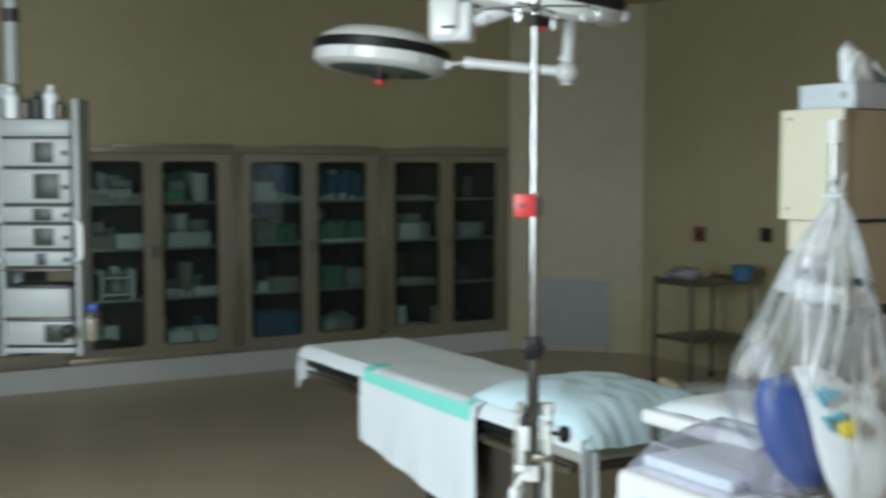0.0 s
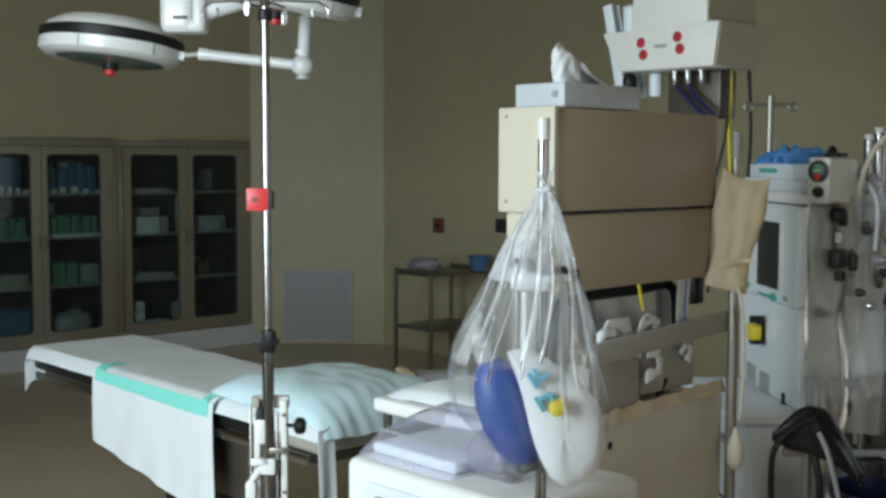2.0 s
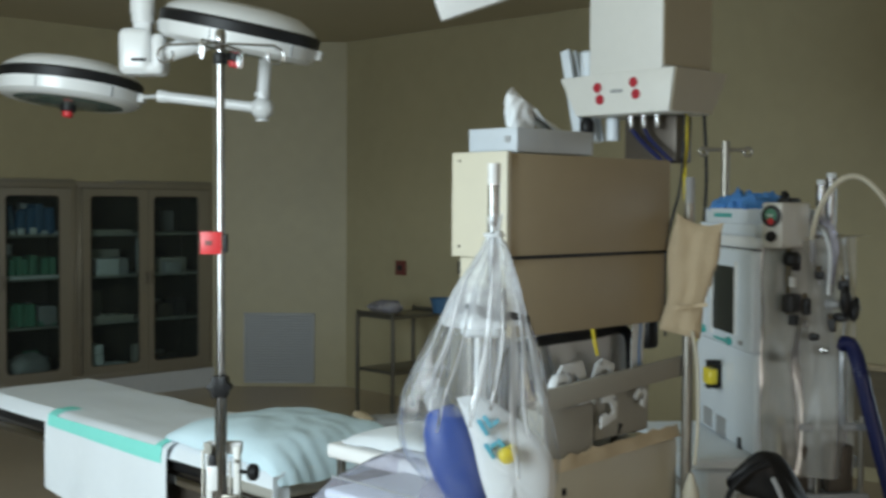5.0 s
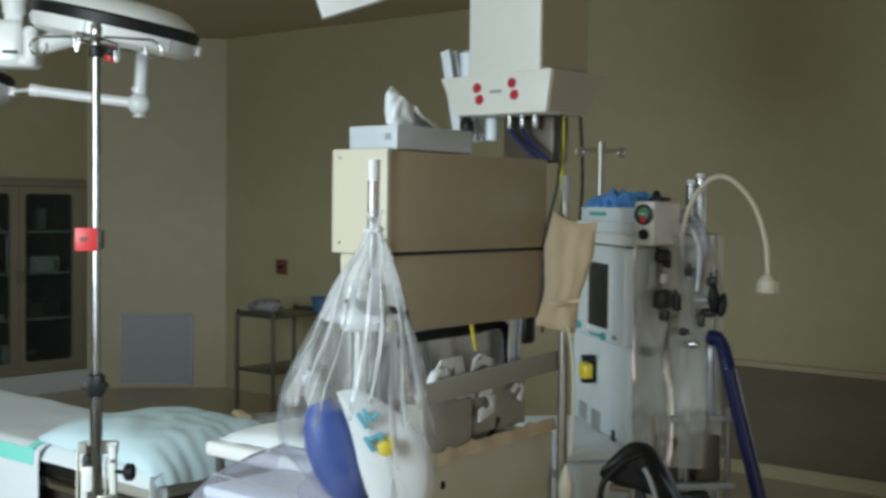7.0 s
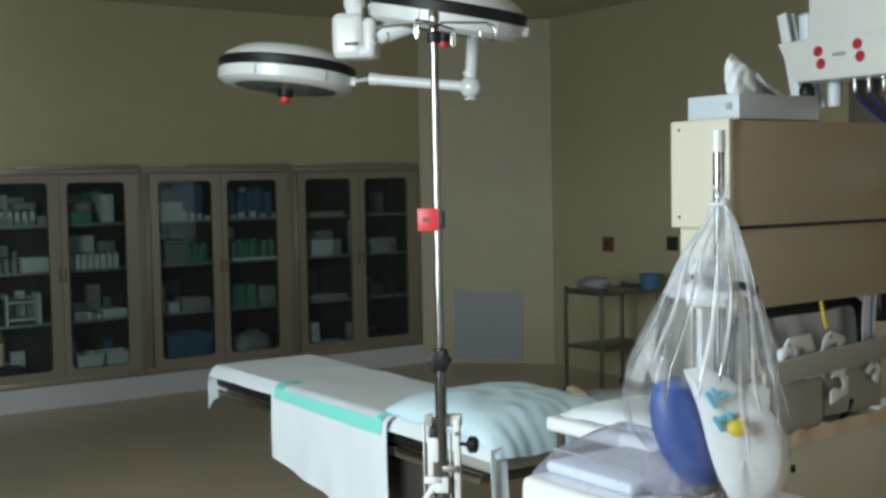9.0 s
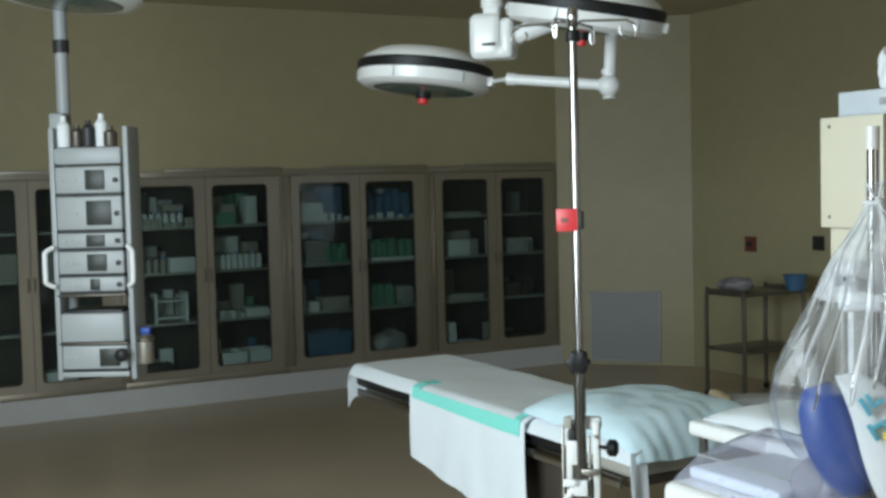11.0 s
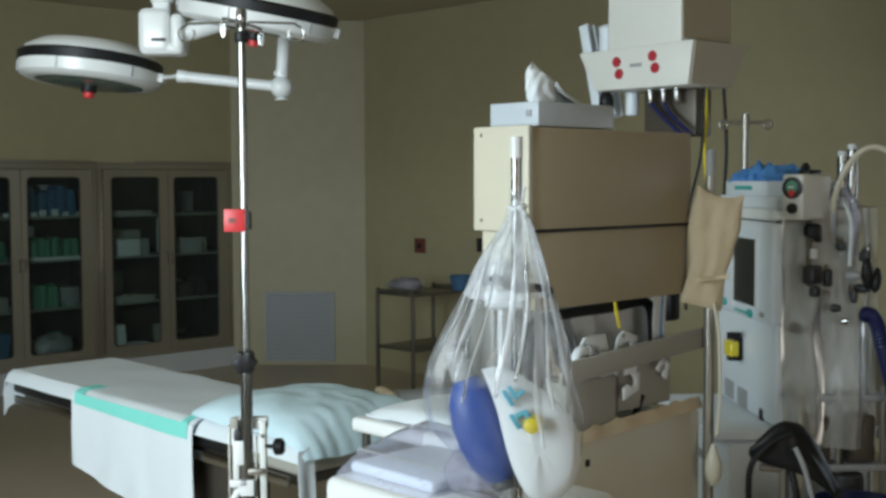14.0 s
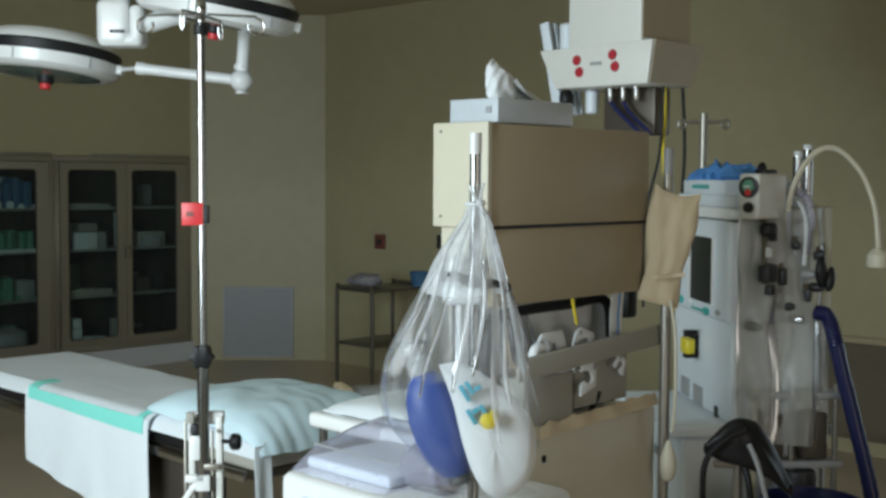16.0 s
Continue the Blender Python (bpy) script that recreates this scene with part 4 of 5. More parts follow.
for x in (1.95, 2.5):
    for y in (1.70, 1.81):
        part("caster", lathe([(0.035, -0.012), (0.04, -0.006), (0.04, 0.006), (0.035, 0.012)], pose(x, y, 0.04, 90), 14), M_BLACK, con)
# clutter in the open bay
bay = thing("tube_frame", (2.2, 1.8, 1.06), "black bent tube frame in the console bay", "frame")
part("tube", tube([(1.99, 1.765, 1.07), (1.99, 1.765, 1.26), (2.035, 1.765, 1.325), (2.3, 1.765, 1.335), (2.44, 1.765, 1.335), (2.47, 1.765, 1.25), (2.47, 1.765, 1.07)], 0.013, 10, 6), M_BLACK, bay)
HOOK = [(-0.055, -0.05), (-0.055, 0.012), (-0.035, 0.035), (0.028, 0.038), (0.062, -0.045), (0.02, -0.05), (0.008, -0.028), (0.018, 0.0), (0.004, 0.016), (-0.02, 0.004), (-0.028, -0.022), (-0.024, -0.05)]
for x, z, a, k in ((2.145, 1.242, 0, 1.2), (2.27, 1.248, 22, 0.85), (2.255, 1.165, 95, 0.7), (2.385, 1.187, 40, 0.45)):
    cl = thing("plastic_clamp", (x, 1.66, z), "flat white hooked plastic clamp in the console bay", "clamp", "white clamps in the bay")
    hm_ = pose(x, 1.695 if z > 1.2 else 1.67, z, 0, a, 0)
    part("plate", prism([(p * k, q * k) for p, q in HOOK], 0.006, hm_, 0.0015), M_PAPER, cl)
    part("pivot", lathe([(0.006, -0.005), (0.006, 0.005)], hm_ @ pose(-0.038 * k, 0, 0.02 * k, 90), 10), M_GREY, cl)
elb = thing("elbow_connector", (2.085, 1.69, 1.22), "white plastic elbow connector in the console bay", "connector")
part("elbow", tube([(2.065, 1.69, 1.205), (2.066, 1.69, 1.235), (2.08, 1.69, 1.254), (2.115, 1.69, 1.252)], 0.012, 12, 6), M_PAPER, elb)
part("ring", tube([(2.108, 1.69, 1.2525), (2.12, 1.69, 1.2515)], 0.015, 12), M_GREY, elb)
strip = thing("paper_strip", (2.42, 1.70, 1.2), "white paper strip with a blue line hanging in the bay", "strip")
part("paper", shell(lambda u, v: Vector((2.385 + 0.05 * u, 1.70 + 0.006 * math.sin(v * 3), 1.375 - 0.185 * v)), 4, 10, 0.002), M_PAPER, strip)
part("line", shell(lambda u, v: Vector((2.412 + 0.006 * u, 1.696 + 0.006 * math.sin(v * 3), 1.375 - 0.183 * v)), 2, 10, 0.001), M_BLUE_L, strip)
single("yellow_tube", tube([(2.222, 1.70, 1.372), (2.228, 1.70, 1.345), (2.235, 1.70, 1.32), (2.25, 1.705, 1.295)], 0.0042, 8, 5), M_YELLOW, "thin yellow tube hanging in the console bay", "tube")
for k in range(4):
    single("cable", tube([(2.04 + 0.03 * k, 1.77, 1.335), (2.06 + 0.035 * k, 1.77, 1.28 - 0.01 * k), (2.05 + 0.04 * k, 1.77, 1.2), (2.08 + 0.05 * k, 1.78, 1.06)], 0.005, 8, 6), (M_GREY, M_BLACK, M_PAPER, M_GREY)[k], "thin cable looping inside the console bay", "cable", "cables in the bay")
single("clip_block", joined(box(2.455, 2.50, 1.70, 1.76, 1.29, 1.37, 0.01)), M_BLACK, "black clamp block on the console post", "clamp")
single("capped_bottle", lathe([(0.02, 0), (0.02, 0.06), (0.012, 0.07)], pose(2.235, 1.76, 1.055), 12), M_BLUE_L, "small blue bottle standing in the console bay", "bottle")
single("hose_end", tube([(2.31, 1.71, 1.05), (2.325, 1.705, 1.09), (2.335, 1.70, 1.12)], 0.009, 8, 4), M_BLACK, "short black hose end in the bay", "hose")

# tissues on the console
tis = thing("tissue_box", (2.03, 1.76, 1.768), "silver-blue tissue box with a tissue pulled up", "tissue box")
part("carton", box(1.932, 2.20, 1.686, 1.832, 1.769, 1.823, 0.003), M_TISSUEBOX, tis)
part("mark", box(1.9295, 1.9325, 1.705, 1.72, 1.79, 1.805), M_GREY, tis)


def tissue_place(u, v):
    """A pulled-up tissue, crumpled, closing to a slanted fold at the top."""
    a = 2 * math.pi * u
    c, d = math.cos(a), math.sin(a)
    k = 1 + 0.22 * wave(c * 1.2 + 3, d * 1.2 + 2.5 * v, 1.9) + 0.06 * math.sin(5 * a + 4 * v)
    shut = 1 - max(0, (v - 0.8) / 0.2) ** 1.4
    return Vector((2.035 - 0.012 * v + 0.040 * k * c * (0.5 + 0.5 * shut), 1.765 + 0.024 * k * d * max(shut, 0.04), 1.82 + 0.082 * v + 0.016 * v * (-c) + 0.008 * v * wave(c, d, 3)))


part("tissue", shell(tissue_place, 44, 16, 0.001), M_PAPER, tis, sharp=30)
part("flap", shell(lambda u, v: Vector((2.05 + 0.10 * u, 1.735 + (0.06 - 0.03 * u) * v, 1.875 - 0.055 * u - 0.010 * math.sin(v * 6 + u * 3))), 14, 10, 0.0012), M_PAPER, tis)

# ---- pressure cuff and stand at the console's side ----
P3 = (2.548, 1.648, 0)
st3 = thing("infusion_stand", P3, "steel infusion stand beside the console", "iv stand")
part("pole", tube([by(P3, 0, 0, 0.03), by(P3, 0, 0, 1.66)], 0.0135, 14), M_STEEL_D, st3)
part("tip", tube([by(P3, 0, 0, 1.655), by(P3, 0, 0, 1.725)], 0.0125, 14), M_GREY, st3)
part("foot", lathe([(0.16, 0.0), (0.16, 0.025), (0.03, 0.06)], Matrix.Translation((P3[0], P3[1], 0)), 20), M_STEEL_D, st3)
cuff = thing("pressure_cuff", by(P3, 0, -0.05, 1.32), "tan nylon pressure cuff hanging with tube and bulb", "pressure cuff")


def cuff_place(u, v):
    a, b = 2 * u - 1, 2 * v - 1
    w = 0.055 + 0.010 * b + 0.006 * math.sin(b * 5)
    puff = 0.014 * max(0, (1 - a ** 4) * (1 - b ** 6)) ** 0.6
    return by(P3, -0.005 + a * w + 0.024 * b, -0.035 - puff - 0.006 * wave(a, b, 2), 1.468 + 0.138 * b + 0.018 * a * a * (b > 0) - 0.012 * a)


part("bladder", shell(cuff_place, 24, 30, 0.012), M_TAN_FAB, cuff)
part("fold", shell(lambda u, v: by(P3, -0.055 + 0.085 * u, -0.072 - 0.004 * math.sin(u * 7), 1.395 + 0.008 * u + 0.01 * v), 14, 3, 0.003), M_TAN_FAB, cuff)
part("tube", tube([by(P3, 0.0, -0.05, 1.34), by(P3, 0.016, -0.04, 1.25), by(P3, 0.02, -0.035, 1.1), by(P3, 0.014, -0.035, 1.0)], 0.0045, 8, 8), M_CREAM, cuff)
part("bulb", lathe([(0.008, 0), (0.016, 0.008), (0.022, 0.03), (0.022, 0.055), (0.012, 0.085), (0.006, 0.105)], Matrix.Translation(by(P3, 0.004, -0.04, 0.875)), 16), M_CREAM, cuff)

# ---- bag on its pole ----
P2 = Vector((1.563, 1.412, 0))
st2 = thing("infusion_stand", P2, "chrome infusion stand carrying a clear bag", "iv stand")
part("pole", tube([by(P2, 0, 0, 0.03), by(P2, 0, 0, 1.70)], 0.0105, 14), M_CHROME, st2)
part("cap", tube([by(P2, 0, 0, 1.69), by(P2, 0, 0, 1.728)], 0.0115, 14), M_WHITE, st2)
part("foot", lathe([(0.16, 0.0), (0.16, 0.025), (0.03, 0.06)], Matrix.Translation((P2[0], P2[1], 0)), 20), M_STEEL_D, st2)
BO = by(P2, 0, -0.02, 0)
bag = thing("clear_bag", (BO.x, BO.y, 1.06), "clear plastic bag tied to a pole, holding a blue resuscitator", "plastic bag")
PROFILE = [(0.0, 0.012, 0.0), (0.05, 0.024, 0.002), (0.155, 0.049, -0.009), (0.27, 0.0725, -0.0145), (0.38, 0.096, -0.021), (0.467, 0.115, -0.028), (0.535, 0.127, -0.033), (0.63, 0.134, -0.032), (0.746, 0.134, -0.023), (0.843, 0.116, -0.002), (0.92, 0.092, 0.018), (1.0, 0.050, 0.030)]


def prof(v):
    for (a, w0, c0), (b, w1, c1) in zip(PROFILE, PROFILE[1:]):
        if v <= b:
            k = (v - a) / (b - a)
            return w0 + (w1 - w0) * k, c0 + (c1 - c0) * k
    return PROFILE[-1][1:]


def bag_place(u, v):
    a = 2 * math.pi * u
    w, c0 = prof(v)
    fold = 1 + (0.20 * abs(math.sin(4.5 * a + 1.2 * math.sin(2.5 * v))) - 0.10) * (1 - 0.75 * v) + 0.03 * math.sin(17 * a + 9 * v) * (1 - v) + 0.09 * wave(math.cos(a) * 1.4 + v * 1.2, math.sin(a) * 1.4 + v * 3.1, 2.2)
    return by(BO, c0 + w * math.cos(a) * fold, 0.62 * w * math.sin(a) * fold, 1.60 - 0.535 * v + 0.012 * math.cos(2 * a + 0.5) * v)


part("film", shell(lambda u, v: bag_place(u, 0.30 + 0.27 * v), 96, 20, 0), M_BAGMID, bag, "rumpled plastic film", 60).visible_shadow = False
part("film", shell(lambda u, v: bag_place(u, 0.57 + 0.43 * v), 96, 30, 0), M_BAG, bag, "clear wrinkled plastic film", 60).visible_shadow = False
part("gathered_film", shell(lambda u, v: bag_place(u, 0.30 * v), 96, 20, 0), M_BAGFOLD, bag, "gathered cloudy plastic film", 60).visible_shadow = False
# hazy strips along the film's folds stand in for its streak highlights
for u0, v0, v1, wd in ((0.60, 0.06, 0.50, 0.010), (0.66, 0.10, 0.62, 0.007), (0.74, 0.06, 0.60, 0.012), (0.79, 0.12, 0.55, 0.008), (0.84, 0.05, 0.78, 0.016), (0.885, 0.10, 0.66, 0.010), (0.93, 0.06, 0.72, 0.014), (0.98, 0.1, 0.8, 0.012), (0.53, 0.2, 0.66, 0.010)):
    part("pleat", shell(lambda a, b: bag_place(u0 + 0.02 * math.sin(3 * b + 9 * u0) + (a - 0.5) * wd * (0.5 + 1.5 * math.sin(math.pi * b)), v0 + (v1 - v0) * b) - AWAY * (0.003 + 0.003 * math.sin(math.pi * a)), 4, 24, 0), M_FOLD_SHINE, bag, sharp=60).visible_shadow = False
part("tuft", shell(lambda u, v: by(BO, (0.010 + 0.003 * v) * math.cos(6.283 * u) * (1 + 0.3 * math.sin(u * 31)), 0.012 * math.sin(6.283 * u) * (1 + 0.3 * math.sin(u * 25)), 1.60 + 0.03 * v + 0.008 * math.sin(u * 19)), 40, 5, 0), M_BAG, bag)
part("tie", joined(tube([by(BO, 0.015 * math.cos(q), 0.02 + 0.03 * math.sin(q), 1.60) for q in [k * 2 * math.pi / 14 for k in range(15)]], 0.004, 8), ball(by(BO, 0.008, -0.016, 1.602), 0.011, 0.008, 0.007, seg=10)), M_PAPER, bag)
for r, dz in ((-0.012, 0.030), (0.013, 0.036), (0.018, -0.020)):
    part("tie_tail", tube([by(BO, 0.004, -0.018, 1.602), by(BO, r * 0.6, -0.024, 1.602 + dz * 0.6), by(BO, r, -0.020, 1.602 + dz)], 0.0022, 6, 5), M_PAPER, bag)
amb = thing("resuscitator", by(BO, -0.05, 0, 1.1), "deep blue silicone resuscitator bulb inside the clear bag", "resuscitator")
AMM = Matrix.Translation(by(BO, -0.060, 0.026, 1.196)) @ FACE @ pose(0, 0, 0, 0, -21, 0) @ Matrix.Diagonal((1.12, 0.85, 1.10, 1))
part("bulb", lathe([(0.012, -0.098), (0.030, -0.085), (0.044, -0.055), (0.050, -0.015), (0.049, 0.02), (0.041, 0.055), (0.026, 0.082), (0.014, 0.092)], AMM, 28), M_BLUE, amb)
part("neck_valve", lathe([(0.016, 0.088), (0.02, 0.092), (0.02, 0.115), (0.013, 0.12), (0.013, 0.14)], AMM, 18), M_GREY, amb)
part("end_ring", lathe([(0.02, -0.108), (0.024, -0.1), (0.02, -0.088)], AMM, 18), M_DARK, amb)
res = thing("reservoir_bag", by(BO, 0.04, 0, 1.08), "white folded reservoir bag with blue print in the clear bag", "reservoir bag")


def puffed(outline, centre, depth, rings=7):
    """A soft flat pouch: an outline in right and height, swelling to both sides, with creases."""
    bm = bmesh.new()
    path = [(p.x, p.y) for p in smooth_path([Vector((*q, 0)) for q in outline + outline[:1]], 4)][:-1]
    n = len(path)
    sides = []
    for sgn in (-1, 1):
        rows = []
        for k in range(rings + 1):
            s = 1 - k / rings * 0.85
            row = []
            for i, (r, z) in enumerate(path):
                a = 2 * math.pi * i / n
                d = depth * math.sqrt(max(0, 1 - s ** 2.4)) * (0.85 + 0.15 * math.sin(3 * a + 1) * s) + 0.005 * wave(r * 22, z * 22, 1.3) * (1 - s)
                row.append(bm.verts.new(by(BO, centre[0] + (r - centre[0]) * s, -0.022 + sgn * d, centre[1] + (z - centre[1]) * s)))
            rows.append(row)
        for p, q in zip(rows, rows[1:]):
            for i in range(n):
                bm.faces.new((p[i], p[(i + 1) % n], q[(i + 1) % n], q[i]))
        bm.faces.new(rows[-1])
        sides.append(rows)
    bmesh.ops.remove_doubles(bm, verts=bm.verts[:], dist=0.0004)
    bmesh.ops.recalc_face_normals(bm, faces=bm.faces[:])
    return bm


POUCH = [(-0.066, 1.312), (-0.028, 1.316), (0.025, 1.288), (0.074, 1.248), (0.104, 1.208), (0.111, 1.148), (0.095, 1.097), (0.052, 1.070), (0.020, 1.080), (-0.004, 1.117), (-0.022, 1.169), (-0.040, 1.242)]
part("bag", puffed(POUCH, (0.035, 1.175), 0.028), M_PAPER, res, sharp=50)
RF = Matrix.Translation(by(BO, 0.038, -0.051, 1.229)) @ FACE @ pose(0, 0, 0, 0, -32, 0)
for k, (x, z, w, h) in enumerate(((-0.03, 0.062, 0.008, 0.032), (-0.018, 0.066, 0.008, 0.026), (-0.006, 0.058, 0.014, 0.008), (-0.042, 0.02, 0.008, 0.03), (-0.03, 0.026, 0.014, 0.008), (-0.018, 0.018, 0.008, 0.024))):
    part("print", moved(box(x - w / 2, x + w / 2, -0.005, 0.0, z - h / 2, z + h / 2, 0.001), RF), M_CYANINK, res)
single("yellow_valve", joined(lathe([(0.013, 0), (0.015, 0.004), (0.014, 0.016), (0.006, 0.02)], Matrix.Translation(by(BO, 0.020, -0.060, 1.220)) @ FACE @ pose(0, 0, 0, 90), 14), ball(by(BO, 0.030, -0.060, 1.227), 0.011, 0.009, 0.012, seg=10)), M_YELLOW, "small yellow valve cap in the clear bag", "valve")
mask = thing("face_mask", by(BO, 0, 0, 1.36), "clear anaesthetic mask with a grey rim in the clear bag", "mask")
part("cushion", tube([by(BO, -0.003 + 0.060 * math.cos(q), 0.034 * math.sin(q), 1.462 - 0.012 * math.cos(q) + 0.004 * math.sin(5 * q)) for q in [k * 2 * math.pi / 24 for k in range(11, 26)]], 0.0085, 10), M_DARK, mask)
part("collar", obox(Matrix.Translation(by(BO, -0.024, -0.02, 1.420)) @ FACE, 0.070, 0.03, 0.034, 0.008, 3), M_PAPER, mask)
part("cup", shell(lambda u, v: by(BO, -0.006 + (0.045 + 0.018 * v) * math.cos(6.283 * u) * (1 + 0.12 * math.sin(19 * u)), 0.028 * math.sin(6.283 * u), 1.405 - 0.125 * v), 40, 10, 0), M_BAG, mask, sharp=60)

# ---- small white cart and warming unit ----
cart = thing("instrument_cart", (2.1, 2.07, 0), "small white cart with chrome posts", "cart")
part("top", joined(box(1.872, 2.40, 1.872, 2.27, 1.012, 1.05, 0.012, 3)), M_WHITE, cart)
for x in (1.90, 2.37):
    for y in (1.90, 2.24):
        part("post", tube([(x, y, 0.05), (x, y, 1.015)], 0.011, 10), M_CHROME, cart)
        part("caster", ball((x, y, 0.03), 0.03, 0.03, 0.03, seg=10), M_BLACK, cart)
part("shelf", box(1.89, 2.38, 1.89, 2.25, 0.62, 0.64, 0.004), M_WHITE, cart)
part("shelf", box(1.89, 2.38, 1.89, 2.25, 0.25, 0.27, 0.004), M_WHITE, cart)
single("folded_linen", shell(lambda u, v: Vector((1.90 + 0.30 * u, 1.90 + 0.34 * v, 1.054 + 0.03 * max(0, (1 - abs(2 * u - 1) ** 4) * (1 - abs(2 * v - 1) ** 4)) ** 0.5 + 0.006 * wave(u, v, 4))), 20, 20, -0.004), M_SHEET, "folded white cloth on the small cart", "cloth")
unit = thing("warming_unit", (1.77, 1.76, 0), "white warming unit with a clear lilac lid on a stand", "warming unit")
part("body", joined(box(1.575, 1.93, 1.46, 2.005, 0.70, 0.998, 0.022, 4)), M_WHITE, unit)
door = part("front_panel", moved(prism(rounded_rect(0.40, 0.17, 0.02), 0.006, pose(1.571, 1.73, 0.875, 0, 0, 90)), Matrix()), M_WHITE_B, unit)
part("panel_window", moved(prism(rounded_rect(0.33, 0.12, 0.015), 0.004, pose(1.5665, 1.73, 0.875, 0, 0, 90)), Matrix()), M_GREY, door)
LY0 = 1.70
LIDP = [(1.60, 0.995), (1.61, 1.012), (1.665, 1.045), (1.70, 1.052), (1.78, 1.072), (1.87, 1.082), (1.905, 1.07), (1.915, 0.995)]
lb = bmesh.new()
rows_ = [[lb.verts.new((x, y, z - (0.012 if y in (LY0, 1.998) else 0))) for x, z in LIDP] for y in (LY0, LY0 + 0.015, 1.985, 1.998)]
for a, b in zip(rows_, rows_[1:]):
    for i in range(len(LIDP) - 1):
        lb.faces.new((a[i], a[i + 1], b[i + 1], b[i]))
lb.faces.new(rows_[0])
lb.faces.new(rows_[-1][::-1])
bmesh.ops.recalc_face_normals(lb, faces=lb.faces[:])
lid = part("lid", lb, M_LID, unit, "clear lilac plastic lid")
lid.visible_shadow = False
part("inner_tray", box(1.635, 1.895, 1.715, 1.985, 1.0, 1.026, 0.010, 3), M_WHITE_B, unit)
part("ridge", tube([(1.665, 1.71, 1.047), (1.665, 1.99, 1.047)], 0.0025, 6), M_GREY, unit)
part("roll_end", lathe([(0.045, 0), (0.05, 0.006), (0.05, 0.09), (0.045, 0.10)], pose(1.70, 1.60, 1.045, -90), 24), M_LID, unit, "clear lilac roll end")
part("pedestal", box(1.66, 1.86, 1.6, 1.9, 0.08, 0.70, 0.02), M_WHITE_B, unit)
part("foot", box(1.58, 1.93, 1.5, 2.0, 0.0, 0.08, 0.02), M_GREY, unit)

# ---- anaesthesia machine ----
MC = Vector((2.977, 1.721, 0))  # near corner of the machine, its front turned away by 40 degrees
TURN = Matrix.Translation(MC) @ Matrix.Rotation(radians(-40), 4, "Z") @ Matrix.Diagonal((1, 2.14, 1, 1)) @ Matrix.Translation((-2.985, -1.708, 0))


def beside(s, f, z):
    """A place s along the machine's side and f along its front, from the near corner."""
    return MC + Vector((0.766 * s + 0.643 * f, -0.643 * s + 0.766 * f, z))


def on_machine(name, bm, material, parent, label=""):
    return part(name, moved(bm, TURN), material, parent, label)


def fitted(name, bm, material, parent, label=""):
    """A fitting on the front; lowered towards its far end to fit the camera's view."""
    n = len(bm.verts)
    yc, zc = sum(v.co.y for v in bm.verts) / n, sum(v.co.z for v in bm.verts) / n
    return on_machine(name, moved(bm, Matrix.Translation((0, 0, (zc - 1.65) * 0.59 * (yc - 1.708)))), material, parent, label)


def fit_to_view(ob, k):
    """Fits the camera's view: scales a fitting by k, clear of the turned side."""
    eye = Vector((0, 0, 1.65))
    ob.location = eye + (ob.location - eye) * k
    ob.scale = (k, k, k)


am = thing("anaesthesia_machine", (3.25, 1.95, 0), "white anaesthesia machine with a dark screen and teal keys", "anaesthesia machine")
on_machine("base_cabinet", box(2.86, 3.30, 1.712, 1.97, 0.10, 0.90, 0.012), M_WHITE_B, am)
on_machine("worktop", box(2.80, 3.31, 1.704, 1.975, 0.90, 0.935, 0.008), M_WHITE_B, am)
on_machine("tower", box(3.0, 3.29, 1.711, 1.97, 0.936, 1.235, 0.01), M_WHITE_B, am)
mon = on_machine("monitor", box(2.985, 3.24, 1.708, 1.97, 1.228, 1.525, 0.012, 3), M_WHITE_B, am)
fitted("screen", box(2.9815, 2.987, 1.770, 1.866, 1.288, 1.488, 0.002), M_SCREEN, mon)
for y in (1.7665, 1.8695):
    fitted("bezel", box(2.979, 2.986, y - 0.0035, y + 0.0035, 1.28, 1.496, 0.001), M_WHITE, mon)
for y, z in ((1.795, 1.266), (1.912, 1.30)):
    fitted("key", lathe([(0.013, 0), (0.013, 0.004), (0.01, 0.007)], pose(2.986, y, z, 0, -90, 0), 12), M_TEALKEY, mon, "teal key")
fitted("key_bar", box(2.982, 2.988, 1.805, 1.86, 1.268, 1.276, 0.001), M_TEALKEY, mon)
fitted("dial", lathe([(0.008, 0), (0.008, 0.005), (0.004, 0.007)], pose(2.986, 1.745, 1.262, 0, -90, 0), 8), M_GREY, mon)
on_machine("monitor_cap", box(3.0, 3.22, 1.72, 1.95, 1.525, 1.565, 0.012, 3), M_WHITE, am)
on_machine("gap_line", box(3.002, 3.23, 1.714, 1.95, 1.522, 1.529), M_DARK, am)
on_machine("top_tray", box(3.0, 3.22, 1.715, 1.96, 1.565, 1.60, 0.005), M_WHITE_B, am)
hol = fitted("holder", box(2.985, 3.006, 1.845, 1.90, 1.135, 1.205, 0.003), M_BLACK, am)
fitted("flow_knob", box(2.955, 2.985, 1.838, 1.872, 1.14, 1.19, 0.006), M_YELLOW, hol, "yellow control block")
for z in (1.205, 1.135):
    fitted("clip", box(2.95, 2.99, 1.835, 1.85, z - 0.006, z + 0.006, 0.002), M_BLACK, hol)
for y, z in ((1.905, 1.045), (1.845, 1.02)):
    fitted("socket", box(2.997, 3.006, y - 0.022, y + 0.022, z - 0.03, z + 0.03, 0.004), M_GREY, am, "grey socket plate")
